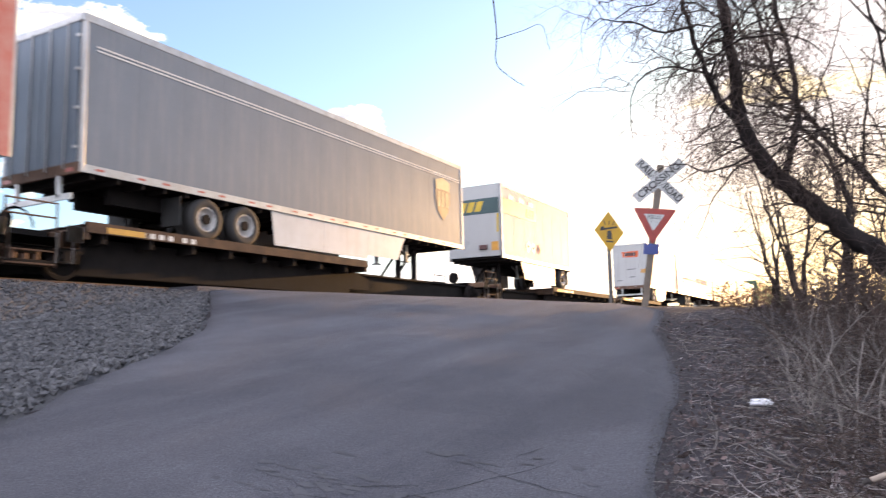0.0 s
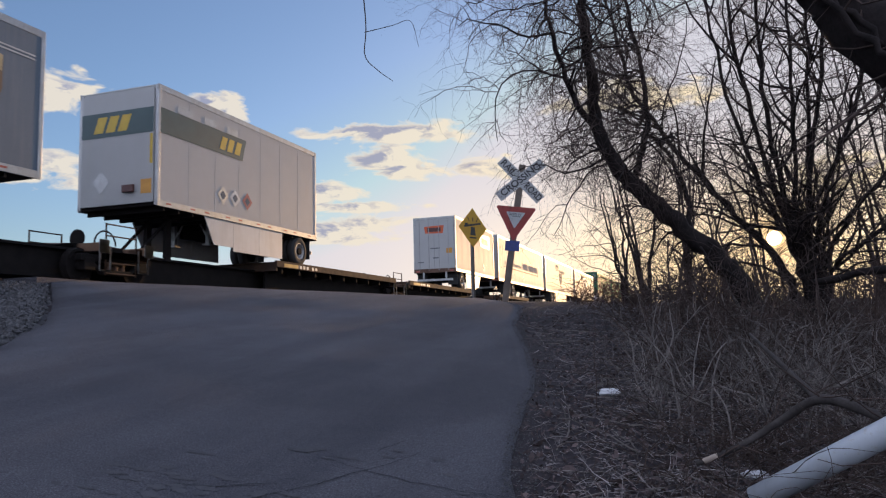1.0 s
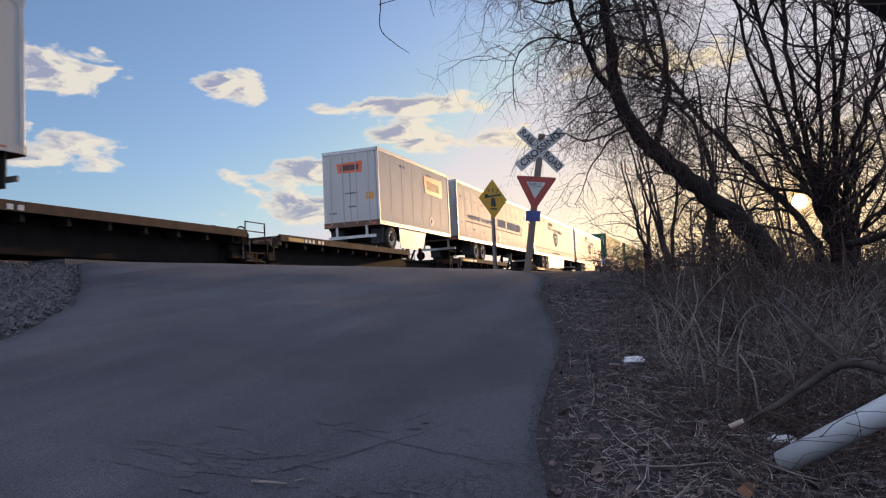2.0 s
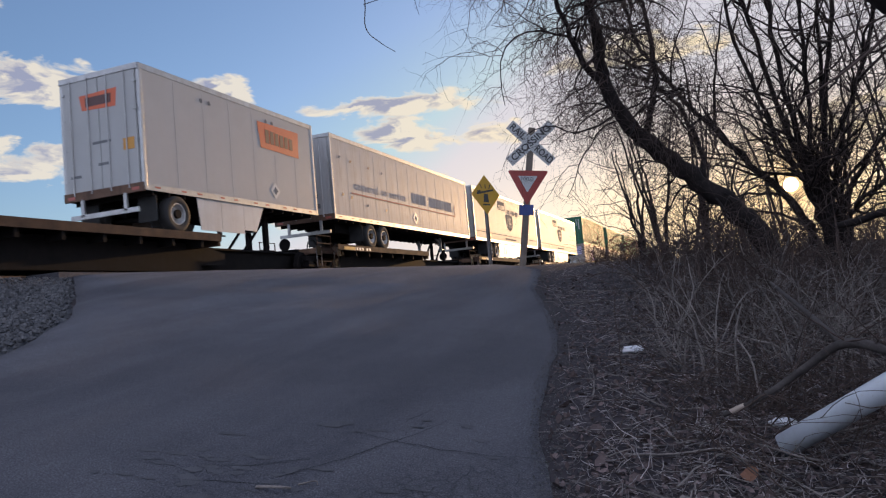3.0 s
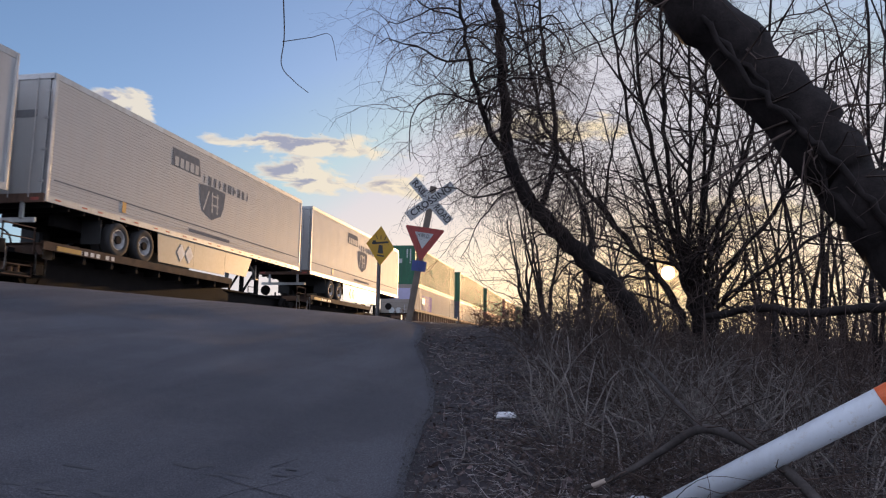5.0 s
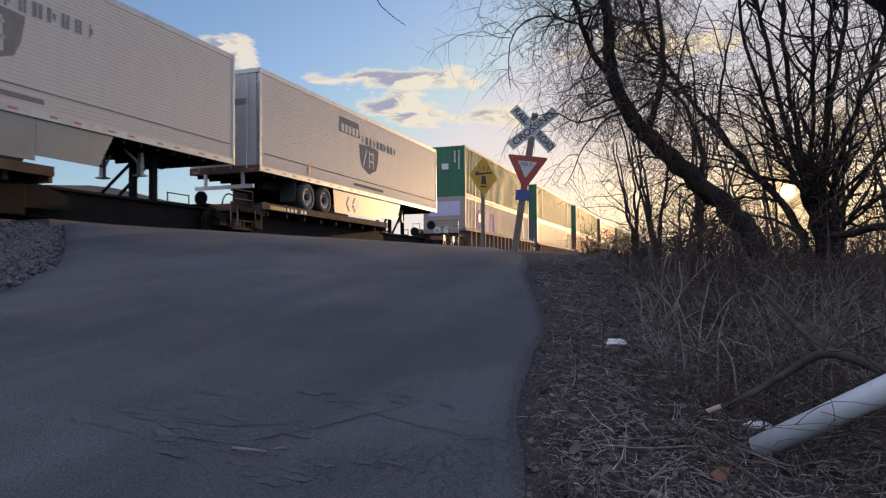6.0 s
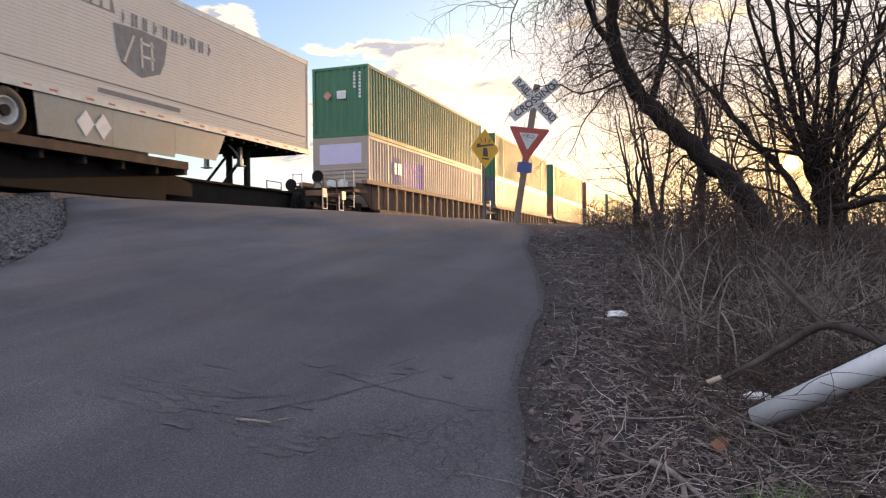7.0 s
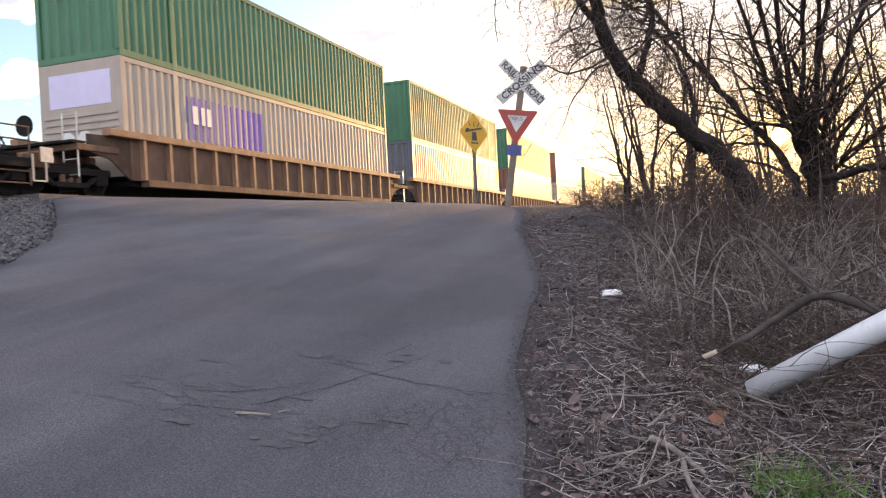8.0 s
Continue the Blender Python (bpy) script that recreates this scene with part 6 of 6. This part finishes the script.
    def stick(label, a0, e0, a1, e1, radius, mat):
        t = Tubes()
        p, q = on_ground(a0, e0), on_ground(a1, e1)
        mid = (p + q) / 2 + np.array((rng.gauss(0, 0.03), rng.gauss(0, 0.03), 0.015))
        line = smooth_line([p, mid, q], 5)
        line = [v + np.array((0, 0, 0.02 + radius)) for v in line]
        t.add(line, np.linspace(radius, radius * 0.6, len(line)), 7)
        tagged(t.object("stick", mat), label, "stick", "sticks on the ground")
    stick("thin pale stick lying on the asphalt", 35.4, -12.5, 33.0, -12.9, 0.009, M["stalk"])
    stick("thin pale twig lying on the asphalt", 32.4, -12.7, 31.0, -12.9, 0.005, M["stalk"])
    stick("pale broken stick lying in the leaves", 4.2, -16.0, 0.4, -18.4, 0.02, M["stalk"])
    stick("pale broken stick lying in the leaves", 2.0, -17.2, 0.9, -20.5, 0.015, M["stalk"])
    # one bright leaf
    c = Vector(on_ground(-0.6, -14.4)) + Vector((0, 0, 0.03))
    bm = bmesh.new()
    ring = [bm.verts.new(c + Vector((0.036 * math.cos(k * 0.7) * (1 + 0.5 * (k % 2)), 0.036 * math.sin(k * 0.7), 0.03 * math.sin(k * 0.7) + 0.012 * (k % 3)))) for k in range(9)]
    mid = bm.verts.new(c)
    for k in range(9):
        bm.faces.new((ring[k], ring[(k + 1) % 9], mid))
    tagged(part("leaf", bm, M["orange_leaf"], None), "single orange-brown dead leaf on the litter", "leaf")
    # green tuft of grass
    t = Tubes()
    c = on_ground(-6.0, -18.7)
    for _ in range(220):
        x, y = c[0] + rng.gauss(0, 0.12), c[1] + rng.gauss(0, 0.07)
        l = wander(rng, (x, y, ground_z(x, y)), (rng.gauss(0, 0.35), rng.gauss(0, 0.35), 1), rng.uniform(0.08, 0.22), 4, 0.1, (rng.gauss(0, 0.7), rng.gauss(0, 0.7), -0.5))
        t.add(l, np.linspace(0.0032, 0.0008, 5), 3)
    tagged(t.object("grass_tuft", M["grass"]), "small fresh green tuft of grass", "grass", kind="stuff")
    # crumbled patch in the asphalt
    verts, faces = [], []
    for az, el, spread, count in ((38.0, -10.6, 0.24, 220), (25.5, -9.6, 0.2, 60), (33, -13.5, 0.35, 70), (24.0, -15.5, 0.2, 20)):
        c = on_ground(az, el)
        for _ in range(count):
            x, y = c[0] + rng.gauss(0, spread * 1.3), c[1] + rng.gauss(0, spread * 0.6)
            s = rng.uniform(0.003, 0.012)
            z = ground_z(x, y) + 0.034
            base = len(verts)
            for dx, dy, dz in ((1, 0, 0), (-1, 0, 0), (0, 1, 0), (0, -1, 0), (0, 0, 1), (0, 0, -1)):
                verts.append((x + dx * s * rng.uniform(0.7, 1.4), y + dy * s * rng.uniform(0.7, 1.4), z + dz * s * 0.5))
            faces += [tuple(base + k for k in f) for f in ((0, 2, 4), (2, 1, 4), (1, 3, 4), (3, 0, 4), (2, 0, 5), (1, 2, 5), (3, 1, 5), (0, 3, 5))]
    # cracks: thin jagged ribbons of dark gap
    cv, cf = [], []
    for az, el, turn, length in ((28.0, -9.4, -8, 1.3), (24.0, -9.0, 70, 0.35), (39.0, -10.4, 20, 0.5), (40.5, -11.2, 10, 0.6), (36.5, -10.9, 35, 0.4), (34.0, -12.0, 62, 1.3)):
        p = on_ground(az, el)
        x, y, a = p[0], p[1], radians(turn)
        steps = max(4, int(length / 0.05))
        base = len(cv)
        for k in range(steps + 1):
            wide = 0.002 * math.sin(math.pi * (k + 0.3) / (steps + 0.6)) * rng.uniform(0.5, 1.5) + 0.0015
            nx, ny = -math.sin(a), math.cos(a)
            for q in (-wide, wide):
                cv.append((x + nx * q, y + ny * q, road_z(x + nx * q, y + ny * q) + 0.004))
            a += rng.gauss(0, 0.22)
            a = a * 0.6 + radians(turn) * 0.4
            x, y = x + 0.05 * math.cos(a), y + 0.05 * math.sin(a)
        cf += [(base + 2 * k, base + 2 * k + 1, base + 2 * k + 3, base + 2 * k + 2) for k in range(steps)]
    mesh = bpy.data.meshes.new("road_cracks")
    mesh.from_pydata(cv, [], cf)
    tagged(link(mesh, "road_cracks", M["crack"]), "fine dark cracks in the worn asphalt", "cracks", kind="stuff")
    # frayed hollows where the top layer has come off
    pv, pf = [], []
    for az, el, spread, count in ((38.5, -10.5, 0.26, 24), (25.0, -9.3, 0.22, 9), (36.0, -12.3, 0.25, 10), (29.0, -13.6, 0.4, 8)):
        c = on_ground(az, el)
        for _ in range(count):
            x, y = c[0] + rng.gauss(0, spread * 1.3), c[1] + rng.gauss(0, spread * 0.6)
            rx, ry = rng.uniform(0.03, 0.11), rng.uniform(0.015, 0.04)
            base = len(pv)
            pv.append((x, y, road_z(x, y) + 0.003))
            for k in range(11):
                q = k * 2 * math.pi / 11
                f = rng.uniform(0.55, 1.3)
                px, py = x + rx * f * math.cos(q), y + ry * f * math.sin(q)
                pv.append((px, py, road_z(px, py) + 0.003))
            pf += [(base, base + 1 + k, base + 1 + (k + 1) % 11) for k in range(11)]
    # crumbs of asphalt and grit along the frayed edge
    gv, gf = [], []
    while len(gf) < 8 * 3600:
        k = rng.randrange(2, 9)
        u = rng.random()
        (x0, y0), (x1, y1) = RIGHT_EDGE[k], RIGHT_EDGE[k + 1]
        x, y = x0 + (x1 - x0) * u + abs(rng.gauss(0, 0.16)) - 0.07, y0 + (y1 - y0) * u
        s = rng.uniform(0.002, 0.008)
        z = ground_z(x, y) + (0.012 if lies_right(x, y, 0.03) else 0.03)
        base = len(gv)
        for dx, dy, dz in ((1, 0, 0), (-1, 0, 0), (0, 1, 0), (0, -1, 0), (0, 0, 1), (0, 0, -1)):
            gv.append((x + dx * s * rng.uniform(0.6, 1.4), y + dy * s * rng.uniform(0.6, 1.4), z + dz * s * 0.8))
        gf += [tuple(base + q for q in f) for f in ((0, 2, 4), (2, 1, 4), (1, 3, 4), (3, 0, 4), (2, 0, 5), (1, 2, 5), (3, 1, 5), (0, 3, 5))]
    mesh = bpy.data.meshes.new("edge_grit")
    mesh.from_pydata(gv, [], gf)
    tagged(link(mesh, "edge_grit", M["crumb"]), "dark grit and asphalt crumbs along the road's edge", "grit", kind="stuff")
    mesh = bpy.data.meshes.new("road_hollows")
    mesh.from_pydata(pv, [], pf)
    tagged(link(mesh, "road_hollows", M["patch"]), "dark frayed hollows in the worn asphalt", "potholes", kind="stuff")
    mesh = bpy.data.meshes.new("loose_chippings")
    mesh.from_pydata(verts, [], faces)
    tagged(link(mesh, "loose_chippings", M["patch"]), "dark loose asphalt chippings on the worn road", "chippings", kind="stuff")


build_litter()


# ---------------------------------------------------------------- what moves
def motions():
    """The train runs past at a steady speed; its wheelsets roll."""
    for thing, s, z in TRAIN:
        walk(thing, [(0.5 * k, pose(TRACK_X, s - SPEED * 0.5 * k, z)) for k in range(17)])
    step = 1 / 30
    for wheel, y in AXLES:
        rows = [(k * step, pose(0, y, 0.42, math.degrees(SPEED * k * step / 0.42) % 360)) for k in range(241)]
        walk(wheel, rows)


motions()
